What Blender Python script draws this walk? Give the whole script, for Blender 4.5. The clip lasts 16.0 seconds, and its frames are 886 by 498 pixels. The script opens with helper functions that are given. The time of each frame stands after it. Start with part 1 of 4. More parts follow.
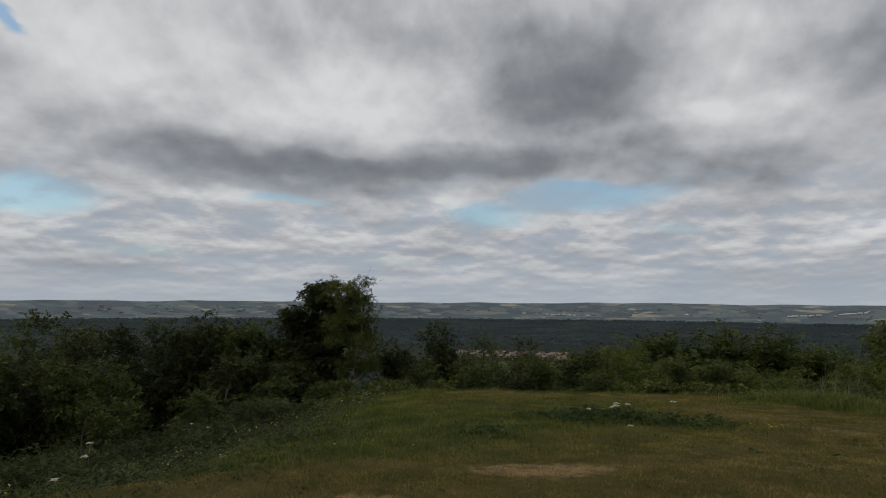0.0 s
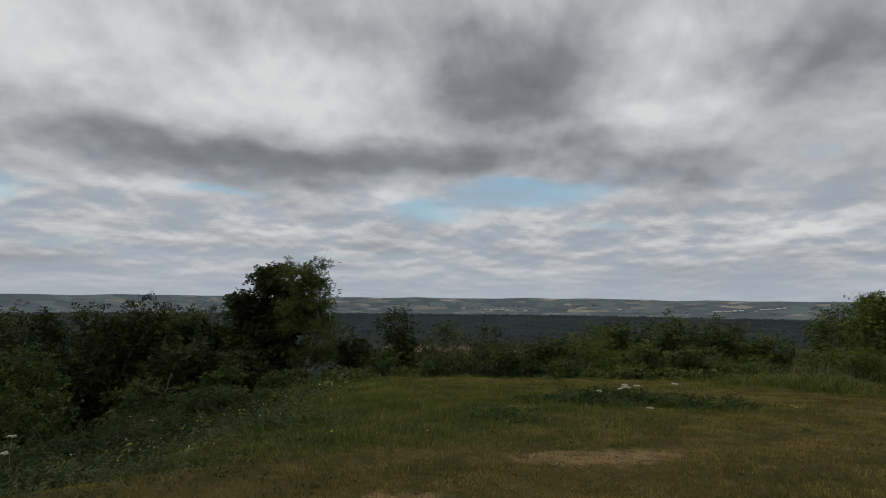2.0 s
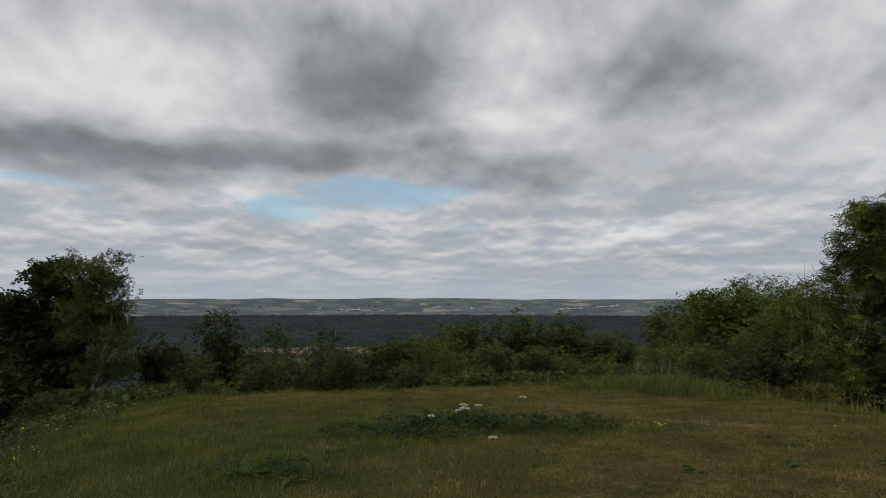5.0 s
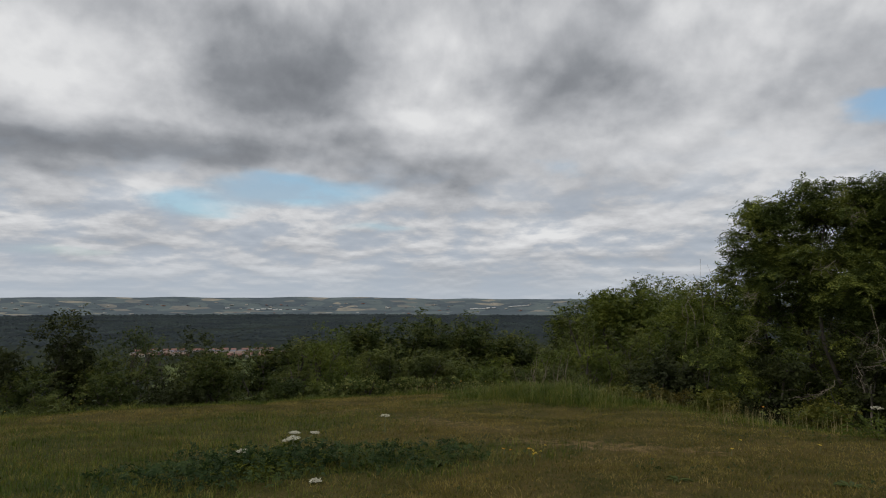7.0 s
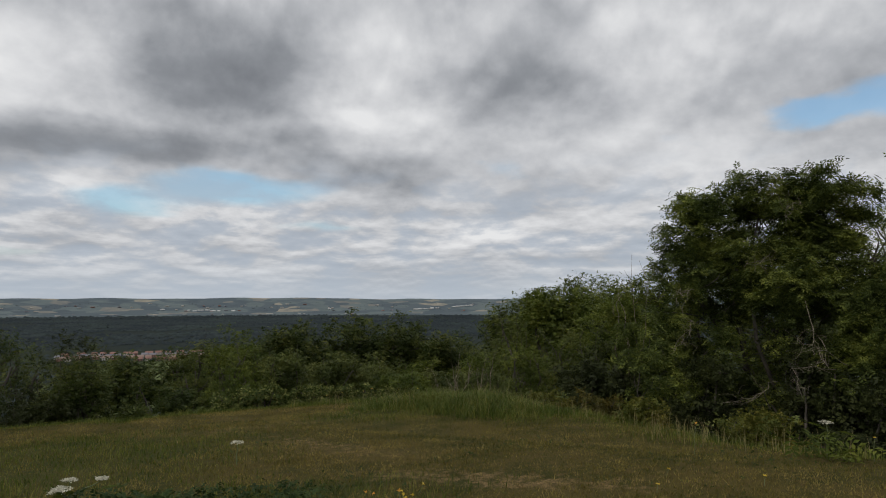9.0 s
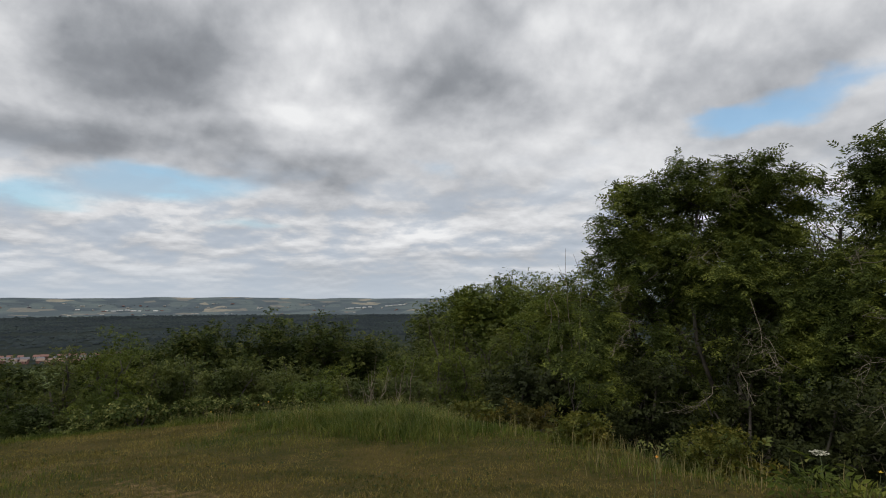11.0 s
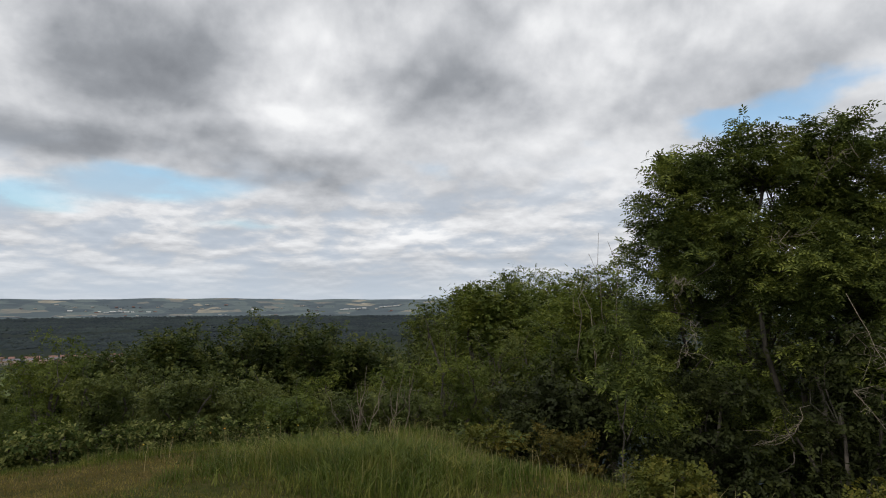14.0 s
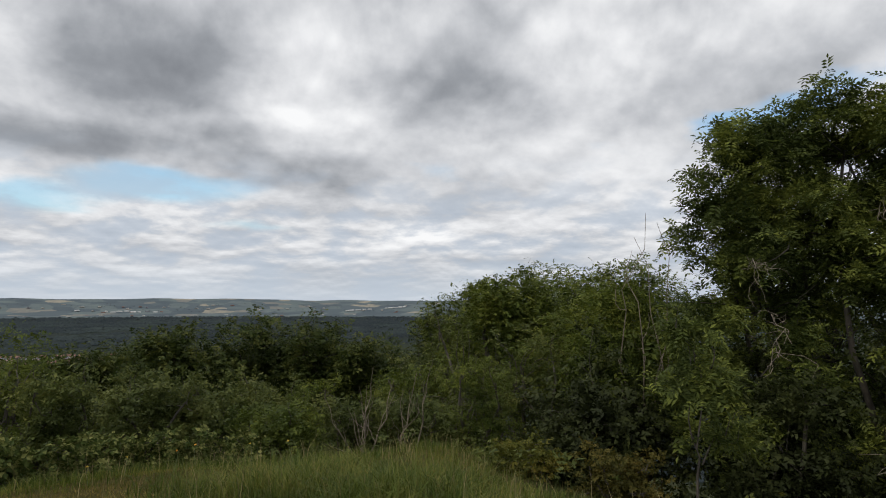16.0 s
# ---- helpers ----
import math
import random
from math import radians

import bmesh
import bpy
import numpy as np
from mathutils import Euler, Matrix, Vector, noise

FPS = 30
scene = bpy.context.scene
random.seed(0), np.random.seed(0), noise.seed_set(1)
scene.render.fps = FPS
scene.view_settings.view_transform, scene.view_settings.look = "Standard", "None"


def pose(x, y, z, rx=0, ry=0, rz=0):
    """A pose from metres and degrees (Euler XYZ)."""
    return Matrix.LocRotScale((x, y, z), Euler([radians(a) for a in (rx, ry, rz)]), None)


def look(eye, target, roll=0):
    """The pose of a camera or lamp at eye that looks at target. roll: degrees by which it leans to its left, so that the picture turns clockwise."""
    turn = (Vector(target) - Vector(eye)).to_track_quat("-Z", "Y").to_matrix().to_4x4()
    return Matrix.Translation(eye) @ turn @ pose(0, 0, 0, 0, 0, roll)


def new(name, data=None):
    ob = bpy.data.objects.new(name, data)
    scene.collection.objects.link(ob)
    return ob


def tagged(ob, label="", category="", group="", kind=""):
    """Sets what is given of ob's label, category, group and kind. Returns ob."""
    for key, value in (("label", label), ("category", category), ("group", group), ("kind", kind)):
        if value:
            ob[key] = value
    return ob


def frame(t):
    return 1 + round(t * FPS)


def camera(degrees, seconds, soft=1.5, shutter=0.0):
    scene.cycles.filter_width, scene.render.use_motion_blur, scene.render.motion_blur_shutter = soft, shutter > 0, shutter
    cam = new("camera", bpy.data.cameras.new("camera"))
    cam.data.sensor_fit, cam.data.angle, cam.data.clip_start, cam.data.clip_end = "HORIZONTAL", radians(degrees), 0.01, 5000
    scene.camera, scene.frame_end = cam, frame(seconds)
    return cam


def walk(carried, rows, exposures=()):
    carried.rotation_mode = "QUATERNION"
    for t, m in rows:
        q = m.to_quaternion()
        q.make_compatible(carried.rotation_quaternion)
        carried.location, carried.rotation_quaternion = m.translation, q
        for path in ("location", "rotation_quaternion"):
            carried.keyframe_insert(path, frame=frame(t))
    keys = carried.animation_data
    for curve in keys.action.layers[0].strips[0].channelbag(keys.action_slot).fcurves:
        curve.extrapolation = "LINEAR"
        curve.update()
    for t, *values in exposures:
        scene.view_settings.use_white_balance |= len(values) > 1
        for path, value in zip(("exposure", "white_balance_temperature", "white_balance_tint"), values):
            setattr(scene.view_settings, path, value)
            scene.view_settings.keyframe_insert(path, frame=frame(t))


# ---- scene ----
cam = camera(70.4, 16.0, soft=1.0)
PATH = [
    (0, (0.604, 0.501, 2.079), (0.161, 2.444, 2.248), 0.4),
    (0.5, (0.056, 0.792, 1.612), (-0.327, 2.748, 1.768), 0.8),
    (1, (-0.302, 1.042, 1.616), (-0.675, 3.001, 1.771), 0.8),
    (1.5, (-0.536, 1.5, 1.57), (-0.873, 3.465, 1.723), 0.7),
    (2, (-0.733, 1.925, 1.601), (-0.989, 3.903, 1.756), 0.6),
    (2.5, (-0.748, 2.323, 1.606), (-0.945, 4.307, 1.762), 0.5),
    (3, (-0.673, 2.817, 1.643), (-0.804, 4.807, 1.797), 0.3),
    (3.5, (-0.636, 3.406, 1.578), (-0.719, 5.399, 1.731), 0.4),
    (4, (-0.462, 3.923, 1.545), (-0.384, 5.915, 1.701), 0.2),
    (4.5, (-0.316, 4.348, 1.579), (-0.176, 6.337, 1.737), 0.1),
    (5, (-0.098, 4.813, 1.59), (0.099, 6.797, 1.748), 0.1),
    (7.5, (1.505, 6.952, 1.603), (2.031, 8.875, 1.761), 0.2),
    (8, (1.872, 7.329, 1.567), (2.458, 9.235, 1.726), -0.0),
    (8.5, (2.197, 7.784, 1.581), (2.815, 9.68, 1.739), -0.1),
    (9, (2.505, 8.203, 1.548), (3.137, 10.094, 1.706), 0.1),
    (9.5, (2.915, 8.626, 1.519), (3.626, 10.489, 1.679), -0.0),
    (10, (3.177, 9.089, 1.521), (3.938, 10.931, 1.679), 0.0),
    (12.5, (4.275, 11.739, 1.464), (5.155, 13.528, 1.621), -0.1),
    (13, (4.383, 12.261, 1.459), (5.25, 14.056, 1.618), 0.0),
    (13.5, (4.705, 12.858, 1.433), (5.559, 14.66, 1.592), -0.0),
    (14, (4.871, 13.356, 1.389), (5.716, 15.162, 1.548), 0.0),
    (14.5, (5.095, 13.822, 1.367), (5.956, 15.62, 1.53), 0.1),
    (15, (5.341, 14.388, 1.347), (6.202, 16.186, 1.507), 0.1),
    (15.5, (5.462, 14.962, 1.26), (6.311, 16.766, 1.421), 0.3),
    (16, (5.576, 15.555, 1.154), (6.404, 17.368, 1.318), 0.3),
]
walk(cam, [(t, look(*p)) for t, *p in PATH], [(0, -0.12), (3, -0.08), (5, 0.0), (7.5, 0.1), (10, 0.2), (12.5, 0.38), (16, 0.42)])


# ---- sky and sun ----
SUN_EL, SUN_AZ = radians(50), radians(252)   # azimuth clockwise from +y


def node(nt, kind, **values):
    n = nt.nodes.new(kind)
    for k, v in values.items():
        if k == "op":
            n.operation = v
        elif k == "data_type":
            n.data_type = v
        elif k == "blend":
            n.blend_type = v
        elif k == "interp":
            n.interpolation_type = v
        elif k == "sky":
            n.sky_type = v
        elif k == "dims":
            n.noise_dimensions = v
        else:
            n.inputs[int(k[1:])].default_value = v
    return n


def math_(nt, op, a, b=None, c=None):
    n = nt.nodes.new("ShaderNodeMath")
    n.operation = op
    for i, v in enumerate((a, b, c)):
        if v is None:
            continue
        if isinstance(v, (int, float)):
            n.inputs[i].default_value = v
        else:
            nt.links.new(v, n.inputs[i])
    return n.outputs[0]


def noise_(nt, vec, scale, detail=4.0, rough=0.55, distort=0.0):
    n = nt.nodes.new("ShaderNodeTexNoise")
    n.inputs["Scale"].default_value, n.inputs["Detail"].default_value = scale, detail
    n.inputs["Roughness"].default_value, n.inputs["Distortion"].default_value = rough, distort
    if vec is not None:
        nt.links.new(vec, n.inputs["Vector"])
    return n


def range_(nt, v, a, b, c=0.0, d=1.0, smooth=True):
    n = nt.nodes.new("ShaderNodeMapRange")
    n.interpolation_type = "SMOOTHSTEP" if smooth else "LINEAR"
    nt.links.new(v, n.inputs[0])
    for i, q in zip((1, 2, 3, 4), (a, b, c, d)):
        n.inputs[i].default_value = q
    return n.outputs[0]


def mix_(nt, fac, a, b, blend="MIX"):
    n = nt.nodes.new("ShaderNodeMix")
    n.data_type, n.blend_type = "RGBA", blend
    for i, v in ((0, fac), (6, a), (7, b)):
        if isinstance(v, (int, float)):
            n.inputs[i].default_value = v
        elif isinstance(v, tuple):
            n.inputs[i].default_value = (*v, 1)
        else:
            nt.links.new(v, n.inputs[i])
    return n.outputs[2]


def combine_(nt, x, y, z=0.0):
    n = nt.nodes.new("ShaderNodeCombineXYZ")
    for i, v in enumerate((x, y, z)):
        if isinstance(v, (int, float)):
            n.inputs[i].default_value = v
        else:
            nt.links.new(v, n.inputs[i])
    return n.outputs[0]


def vec_(nt, op, a, b):
    n = nt.nodes.new("ShaderNodeVectorMath")
    n.operation = op
    for i, v in enumerate((a, b)):
        if isinstance(v, tuple):
            n.inputs[i].default_value = v
        elif v is not None:
            nt.links.new(v, n.inputs[i])
    return n


# cloud masses: azimuth, elevation, half width, half height (degrees), weight
SHADE = [
    (-1.0, 20.8, 7.6, 3.9, 0.26),
    (2.0, 18.6, 5.0, 2.4, 0.14),
    (-12.0, 23.6, 7.0, 2.0, 0.14),
    (26.0, 18.8, 6.8, 3.3, 0.26),
    (20.0, 16.4, 4.0, 2.4, 0.10),
    (-43.6, 13.4, 4.0, 1.6, 0.16),
    (-35.4, 11.7, 7.0, 1.7, 0.26),
    (-23.0, 10.9, 6.6, 1.6, 0.34),
    (-15.5, 12.0, 8.0, 1.5, 0.28),
    (-7.6, 12.8, 6.4, 1.4, 0.30),
    (2.0, 12.9, 5.0, 1.2, 0.18),
    (11.6, 11.0, 6.0, 1.3, 0.27),
    (-41.4, 2.6, 6.0, 0.9, 0.22),
    (42.8, 23.7, 5.0, 1.2, 0.16),
    (28.5, 3.8, 6.3, 0.6, 0.12),
    (-14.8, 4.6, 3.0, 0.7, 0.14),
    (18.0, 2.0, 8.0, 1.2, 0.12),
]
GLOW = [
    (-31.3, 15.6, 5.0, 2.0, -0.18),
    (-16.6, 19.6, 4.6, 2.6, -0.22),
    (-44.0, 20.0, 8.0, 4.5, -0.24),
    (-27.0, 19.5, 7.0, 3.5, -0.20),
    (12.6, 23.2, 3.8, 2.6, -0.10),
    (11.2, 15.3, 4.0, 1.1, -0.18),
    (35.6, 21.0, 6.0, 3.4, -0.12),
    (42.0, 10.5, 7.0, 1.8, -0.10),
    (-35.3, 8.8, 4.0, 0.8, -0.16),
    (-12.6, 8.3, 3.2, 0.9, -0.16),
    (-24.6, 6.6, 3.0, 0.9, -0.18),
    (-17.8, 5.6, 4.0, 0.7, -0.18),
    (-45.0, 5.9, 3.4, 0.8, -0.16),
    (22.6, 6.3, 5.0, 1.1, -0.16),
]
BLUE = [
    (-48.3, 20.5, 1.0, 1.1, 1.00),
    (-46.4, 8.2, 4.4, 1.7, 1.15),
    (1.2, 9.6, 6.8, 1.4, 1.10),
    (-8.9, 7.8, 3.4, 1.0, 1.00),
    (-28.0, 8.4, 4.2, 0.5, 0.75),
    (48.4, 14.4, 2.8, 0.8, 0.75),
    (52.5, 15.2, 3.4, 0.9, 0.80),
    (58.0, 16.4, 4.0, 1.0, 0.80),
    (40.5, 13.2, 2.4, 0.8, 0.40),
    (23.2, 11.8, 2.2, 0.9, 0.45),
    (7.0, 6.2, 3.6, 0.5, 0.60),
    (-39.0, 4.4, 3.4, 0.5, 0.55),
    (-17.2, 3.6, 4.0, 0.4, 0.50),
]

world = bpy.data.worlds.new("sky")
scene.world = world
world.use_nodes = True
wt = world.node_tree
wt.nodes.clear()
sky = node(wt, "ShaderNodeTexSky", sky="NISHITA")
sky.sun_disc, sky.sun_elevation, sky.sun_rotation = False, SUN_EL, SUN_AZ
sky.air_density, sky.dust_density = 1.0, 1.0
way = wt.nodes.new("ShaderNodeTexCoord").outputs["Generated"]
sep = wt.nodes.new("ShaderNodeSeparateXYZ")
wt.links.new(way, sep.inputs[0])
wx, wy, wz = sep.outputs
az = math_(wt, "MULTIPLY", math_(wt, "ARCTAN2", wx, wy), 57.2958)
el = math_(wt, "MULTIPLY", math_(wt, "ARCSINE", wz), 57.2958)
climb = math_(wt, "MULTIPLY", math_(wt, "LOGARITHM", math_(wt, "MAXIMUM", math_(wt, "ADD", el, 7.0), 0.5), 2.71828), 5.6)
cloudy = combine_(wt, math_(wt, "MULTIPLY", az, 0.11), climb)
calm = range_(wt, el, 1.0, 15.0, 0.3, 1.0)
base = combine_(wt, az, el)
warped = base
for scale, reach_az, reach_el in ((0.6, 13.0, 4.6), (1.5, 6.0, 2.6)):
    drift = vec_(wt, "SUBTRACT", noise_(wt, cloudy, scale, 4.0, 0.5).outputs["Color"], (0.5, 0.5, 0.5))
    drift = vec_(wt, "MULTIPLY", drift.outputs[0], (reach_az, reach_el, 0.0))
    drift = vec_(wt, "MULTIPLY", drift.outputs[0], combine_(wt, calm, calm, calm))
    warped = vec_(wt, "ADD", warped, drift.outputs[0]).outputs[0]


def masses(rows):
    total = None
    for a, e, ra, re, w in rows:
        d = vec_(wt, "MULTIPLY", vec_(wt, "SUBTRACT", warped, (a, e, 0)).outputs[0], (1 / ra, 1 / re, 0))
        g = range_(wt, vec_(wt, "LENGTH", d.outputs[0], None).outputs["Value"], 0.1, 1.95, w, 0.0)
        total = g if total is None else math_(wt, "ADD", total, g)
    return total


dark, blue = math_(wt, "ADD", masses(SHADE), masses(GLOW)), masses(BLUE)
def lit_from_above(scale, squash, step, detail, rough):
    """Billows: how thick the cloud is, and how much brighter its upper side is."""
    here = combine_(wt, math_(wt, "MULTIPLY", az, scale), math_(wt, "MULTIPLY", climb, squash))
    there = vec_(wt, "ADD", here, (0.0, step, 0.0)).outputs[0]
    n1, n2 = noise_(wt, here, 1.0, detail, rough, 0.12), noise_(wt, there, 1.0, detail, rough, 0.12)
    return n1.outputs[0], math_(wt, "SUBTRACT", n1.outputs[0], n2.outputs[0])


puff, puff_lit = lit_from_above(0.06, 0.32, 0.16, 6.0, 0.47)
small, small_lit = lit_from_above(0.18, 1.25, 0.24, 8.0, 0.56)
mid, mid_lit = lit_from_above(0.13, 0.66, 0.18, 6.0, 0.52)
low = range_(wt, el, 5.0, 13.0, 1.0, 0.1)
high = range_(wt, el, 3.0, 12.0, 0.35, 1.0)


def weigh(*pairs):
    total = None
    for value, weight in pairs:
        v = math_(wt, "MULTIPLY", value, weight)
        total = v if total is None else math_(wt, "ADD", total, v)
    return total


body = math_(wt, "MULTIPLY", weigh((math_(wt, "SUBTRACT", puff, 0.5), 0.8), (puff_lit, 0.8), (math_(wt, "SUBTRACT", mid, 0.5), 0.34), (mid_lit, 0.55)), high)
body = math_(wt, "ADD", body, math_(wt, "MULTIPLY", weigh((math_(wt, "SUBTRACT", small, 0.5), 0.6), (small_lit, 0.78)), low))
tone = math_(wt, "SUBTRACT", math_(wt, "ADD", body, 0.68), dark)
tone = range_(wt, tone, 0.0, 1.0, 0.0, 1.0, False)
ramp = wt.nodes.new("ShaderNodeValToRGB")
wt.links.new(tone, ramp.inputs[0])
CLOUD = ((0.0, (0.15, 0.16, 0.178)), (0.3, (0.24, 0.253, 0.275)), (0.58, (0.408, 0.42, 0.443)), (0.85, (0.61, 0.617, 0.632)), (1.0, (0.71, 0.715, 0.722)))
while len(ramp.color_ramp.elements) < len(CLOUD):
    ramp.color_ramp.elements.new(0.5)
for elem, (p, c) in zip(ramp.color_ramp.elements, CLOUD):
    elem.position, elem.color = p, (*c, 1)
clear = range_(wt, math_(wt, "ADD", blue, math_(wt, "MULTIPLY", math_(wt, "ADD", math_(wt, "SUBTRACT", puff, 0.5), math_(wt, "SUBTRACT", small, 0.5)), -0.7)), 0.2, 1.0)
sky_lit = mix_(wt, 1.0, sky.outputs[0], (0.108, 0.126, 0.124), "MULTIPLY")
colour = mix_(wt, math_(wt, "MULTIPLY", clear, 0.82), ramp.outputs[0], sky_lit)
between = math_(wt, "MULTIPLY", range_(wt, small, 0.38, 0.56, 1.0, 0.0), range_(wt, el, 7.0, 14.0, 0.6, 0.0))
colour = mix_(wt, between, colour, (0.36, 0.42, 0.5))
murk = range_(wt, el, -1.0, 5.0, 0.85, 0.0)
colour = mix_(wt, murk, colour, (0.40, 0.45, 0.51))
bg = wt.nodes.new("ShaderNodeBackground")
bg.inputs[1].default_value = 1.0
wt.links.new(colour, bg.inputs[0])
wt.links.new(bg.outputs[0], wt.nodes.new("ShaderNodeOutputWorld").inputs[0])

sun = new("sun", bpy.data.lights.new("sun", "SUN"))
sun.data.energy, sun.data.angle, sun.data.color = 1.0, radians(14), (1.0, 0.94, 0.84)
sun.matrix_world = look((0, 0, 0), (-math.sin(SUN_AZ) * math.cos(SUN_EL), -math.cos(SUN_AZ) * math.cos(SUN_EL), -math.sin(SUN_EL)))


# ---- materials ----
def material(name, rough=0.7):
    m = bpy.data.materials.new(name)
    m.use_nodes = True
    nt = m.node_tree
    b = nt.nodes["Principled BSDF"]
    b.inputs["Roughness"].default_value = rough
    return m, nt, b


def bump_(nt, b, height, strength, distance):
    n = nt.nodes.new("ShaderNodeBump")
    n.inputs["Strength"].default_value, n.inputs["Distance"].default_value = strength, distance
    nt.links.new(height, n.inputs["Height"])
    nt.links.new(n.outputs[0], b.inputs["Normal"])


def leaf_material(name, dark_c, mid_c, light_c, rough=0.6, see_through=0.3, patch=0.6, gloss=0.15, mottle=0.9):
    """Leaves that differ one by one and by clump, letting some light through."""
    m, nt, b = material(name, rough)
    geo = nt.nodes.new("ShaderNodeNewGeometry")
    where = nt.nodes.new("ShaderNodeTexCoord").outputs["Object"]
    clump = noise_(nt, where, mottle, 4.0).outputs[0]
    v = math_(nt, "ADD", math_(nt, "MULTIPLY", geo.outputs["Random Per Island"], 1 - patch),
              math_(nt, "MULTIPLY", range_(nt, clump, 0.3, 0.7), patch))
    ramp = nt.nodes.new("ShaderNodeValToRGB")
    nt.links.new(v, ramp.inputs[0])
    ramp.color_ramp.elements.new(0.5)
    for elem, (p, c) in zip(ramp.color_ramp.elements, ((0.1, dark_c), (0.5, mid_c), (0.95, light_c))):
        elem.position, elem.color = p, (*c, 1)
    nt.links.new(ramp.outputs[0], b.inputs["Base Color"])
    b.inputs["Specular IOR Level"].default_value = gloss
    tr = nt.nodes.new("ShaderNodeBsdfTranslucent")
    nt.links.new(ramp.outputs[0], tr.inputs[0])
    mixer = nt.nodes.new("ShaderNodeMixShader")
    mixer.inputs[0].default_value = see_through
    nt.links.new(b.outputs[0], mixer.inputs[1])
    nt.links.new(tr.outputs[0], mixer.inputs[2])
    nt.links.new(mixer.outputs[0], nt.nodes["Material Output"].inputs[0])
    return m


def bark_material(name, a, c, scale=6.0):
    m, nt, b = material(name, 0.85)
    where = nt.nodes.new("ShaderNodeTexCoord").outputs["Object"]
    st = vec_(nt, "MULTIPLY", where, (1.0, 1.0, 0.25)).outputs[0]
    n1, n2 = noise_(nt, st, scale, 6.0, 0.65), noise_(nt, where, 1.3, 3.0)
    col = mix_(nt, range_(nt, n1.outputs[0], 0.35, 0.65), a, c)
    col = mix_(nt, range_(nt, n2.outputs[0], 0.5, 0.75, 0.0, 0.5), col, (0.10, 0.12, 0.06))
    nt.links.new(col, b.inputs["Base Color"])
    bump_(nt, b, n1.outputs[0], 0.7, 0.02)
    return m


LEAF_ASH = leaf_material("ash_leaf", (0.036, 0.052, 0.014), (0.09, 0.116, 0.027), (0.27, 0.3, 0.06))
# on the bushes under the ashes its darkness stands in for shade
LEAF_DARK = leaf_material("sycamore_and_shade_leaf", (0.021, 0.027, 0.01), (0.039, 0.049, 0.015), (0.078, 0.088, 0.026))
LEAF_MID = leaf_material("thorn_leaf", (0.048, 0.064, 0.018), (0.088, 0.11, 0.028), (0.175, 0.178, 0.045))
LEAF_WILLOW = leaf_material("willow_leaf", (0.048, 0.066, 0.018), (0.088, 0.106, 0.028), (0.17, 0.175, 0.048))
LEAF_YELLOW = leaf_material("yellowing_leaf", (0.05, 0.068, 0.014), (0.11, 0.115, 0.02), (0.2, 0.16, 0.03))
LEAF_BRAMBLE = leaf_material("bramble_leaf", (0.024, 0.035, 0.013), (0.043, 0.056, 0.02), (0.09, 0.1, 0.04), 0.65, gloss=0.06)
BARK = bark_material("grey_brown_bark", (0.035, 0.03, 0.024), (0.1, 0.085, 0.068))
BARK_PALE = bark_material("pale_birch_bark", (0.22, 0.2, 0.17), (0.45, 0.42, 0.37), 9.0)
DEADWOOD = bark_material("bleached_dead_wood", (0.11, 0.09, 0.065), (0.25, 0.205, 0.15), 12.0)


LEAF_WOOD = leaf_material("bright_wood_leaf", (0.042, 0.061, 0.013), (0.09, 0.117, 0.02), (0.195, 0.21, 0.036))
LEAF_THORN = leaf_material("hedge_leaf", (0.028, 0.042, 0.011), (0.054, 0.075, 0.017), (0.13, 0.135, 0.03))
LEAF_BRONZE = leaf_material("bronze_leaf", (0.05, 0.056, 0.014), (0.1, 0.09, 0.02), (0.17, 0.125, 0.03))
LEAF_PALE = leaf_material("pale_new_leaf", (0.045, 0.07, 0.016), (0.08, 0.105, 0.024), (0.3, 0.3, 0.1), patch=0.25)
LEAF_DOCK = leaf_material("dock_leaf", (0.05, 0.075, 0.02), (0.075, 0.1, 0.028), (0.12, 0.14, 0.045))
LEAF_HERB = leaf_material("bank_herb_leaf", (0.028, 0.04, 0.014), (0.05, 0.066, 0.021), (0.11, 0.115, 0.038))
LEAF_NETTLE = leaf_material("nettle_leaf", (0.022, 0.042, 0.014), (0.042, 0.07, 0.022), (0.085, 0.12, 0.035))
GRASS = leaf_material("dry_turf_blade", (0.045, 0.06, 0.011), (0.135, 0.118, 0.023), (0.32, 0.25, 0.072), 0.6, 0.25, 0.6, mottle=1.3)
GRASS_LUSH = leaf_material("meadow_blade", (0.042, 0.068, 0.011), (0.086, 0.118, 0.018), (0.24, 0.225, 0.055), 0.55, 0.3, 0.6, mottle=1.6)
GRASS_DRY = leaf_material("dried_blade", (0.085, 0.067, 0.016), (0.2, 0.148, 0.04), (0.37, 0.28, 0.095), 0.6, 0.25, 0.6, mottle=2.2)
STRAW = leaf_material("straw_blade", (0.16, 0.145, 0.06), (0.25, 0.21, 0.09), (0.37, 0.3, 0.15), 0.6, 0.2, 0.3)
# blue-grey leaf colour with the haze of the distance put in
HAZED_WOOD = leaf_material("hazed_wood_foliage", (0.018, 0.026, 0.031), (0.024, 0.034, 0.038), (0.036, 0.049, 0.047), 0.9, 0.0, 0.85, mottle=0.006)


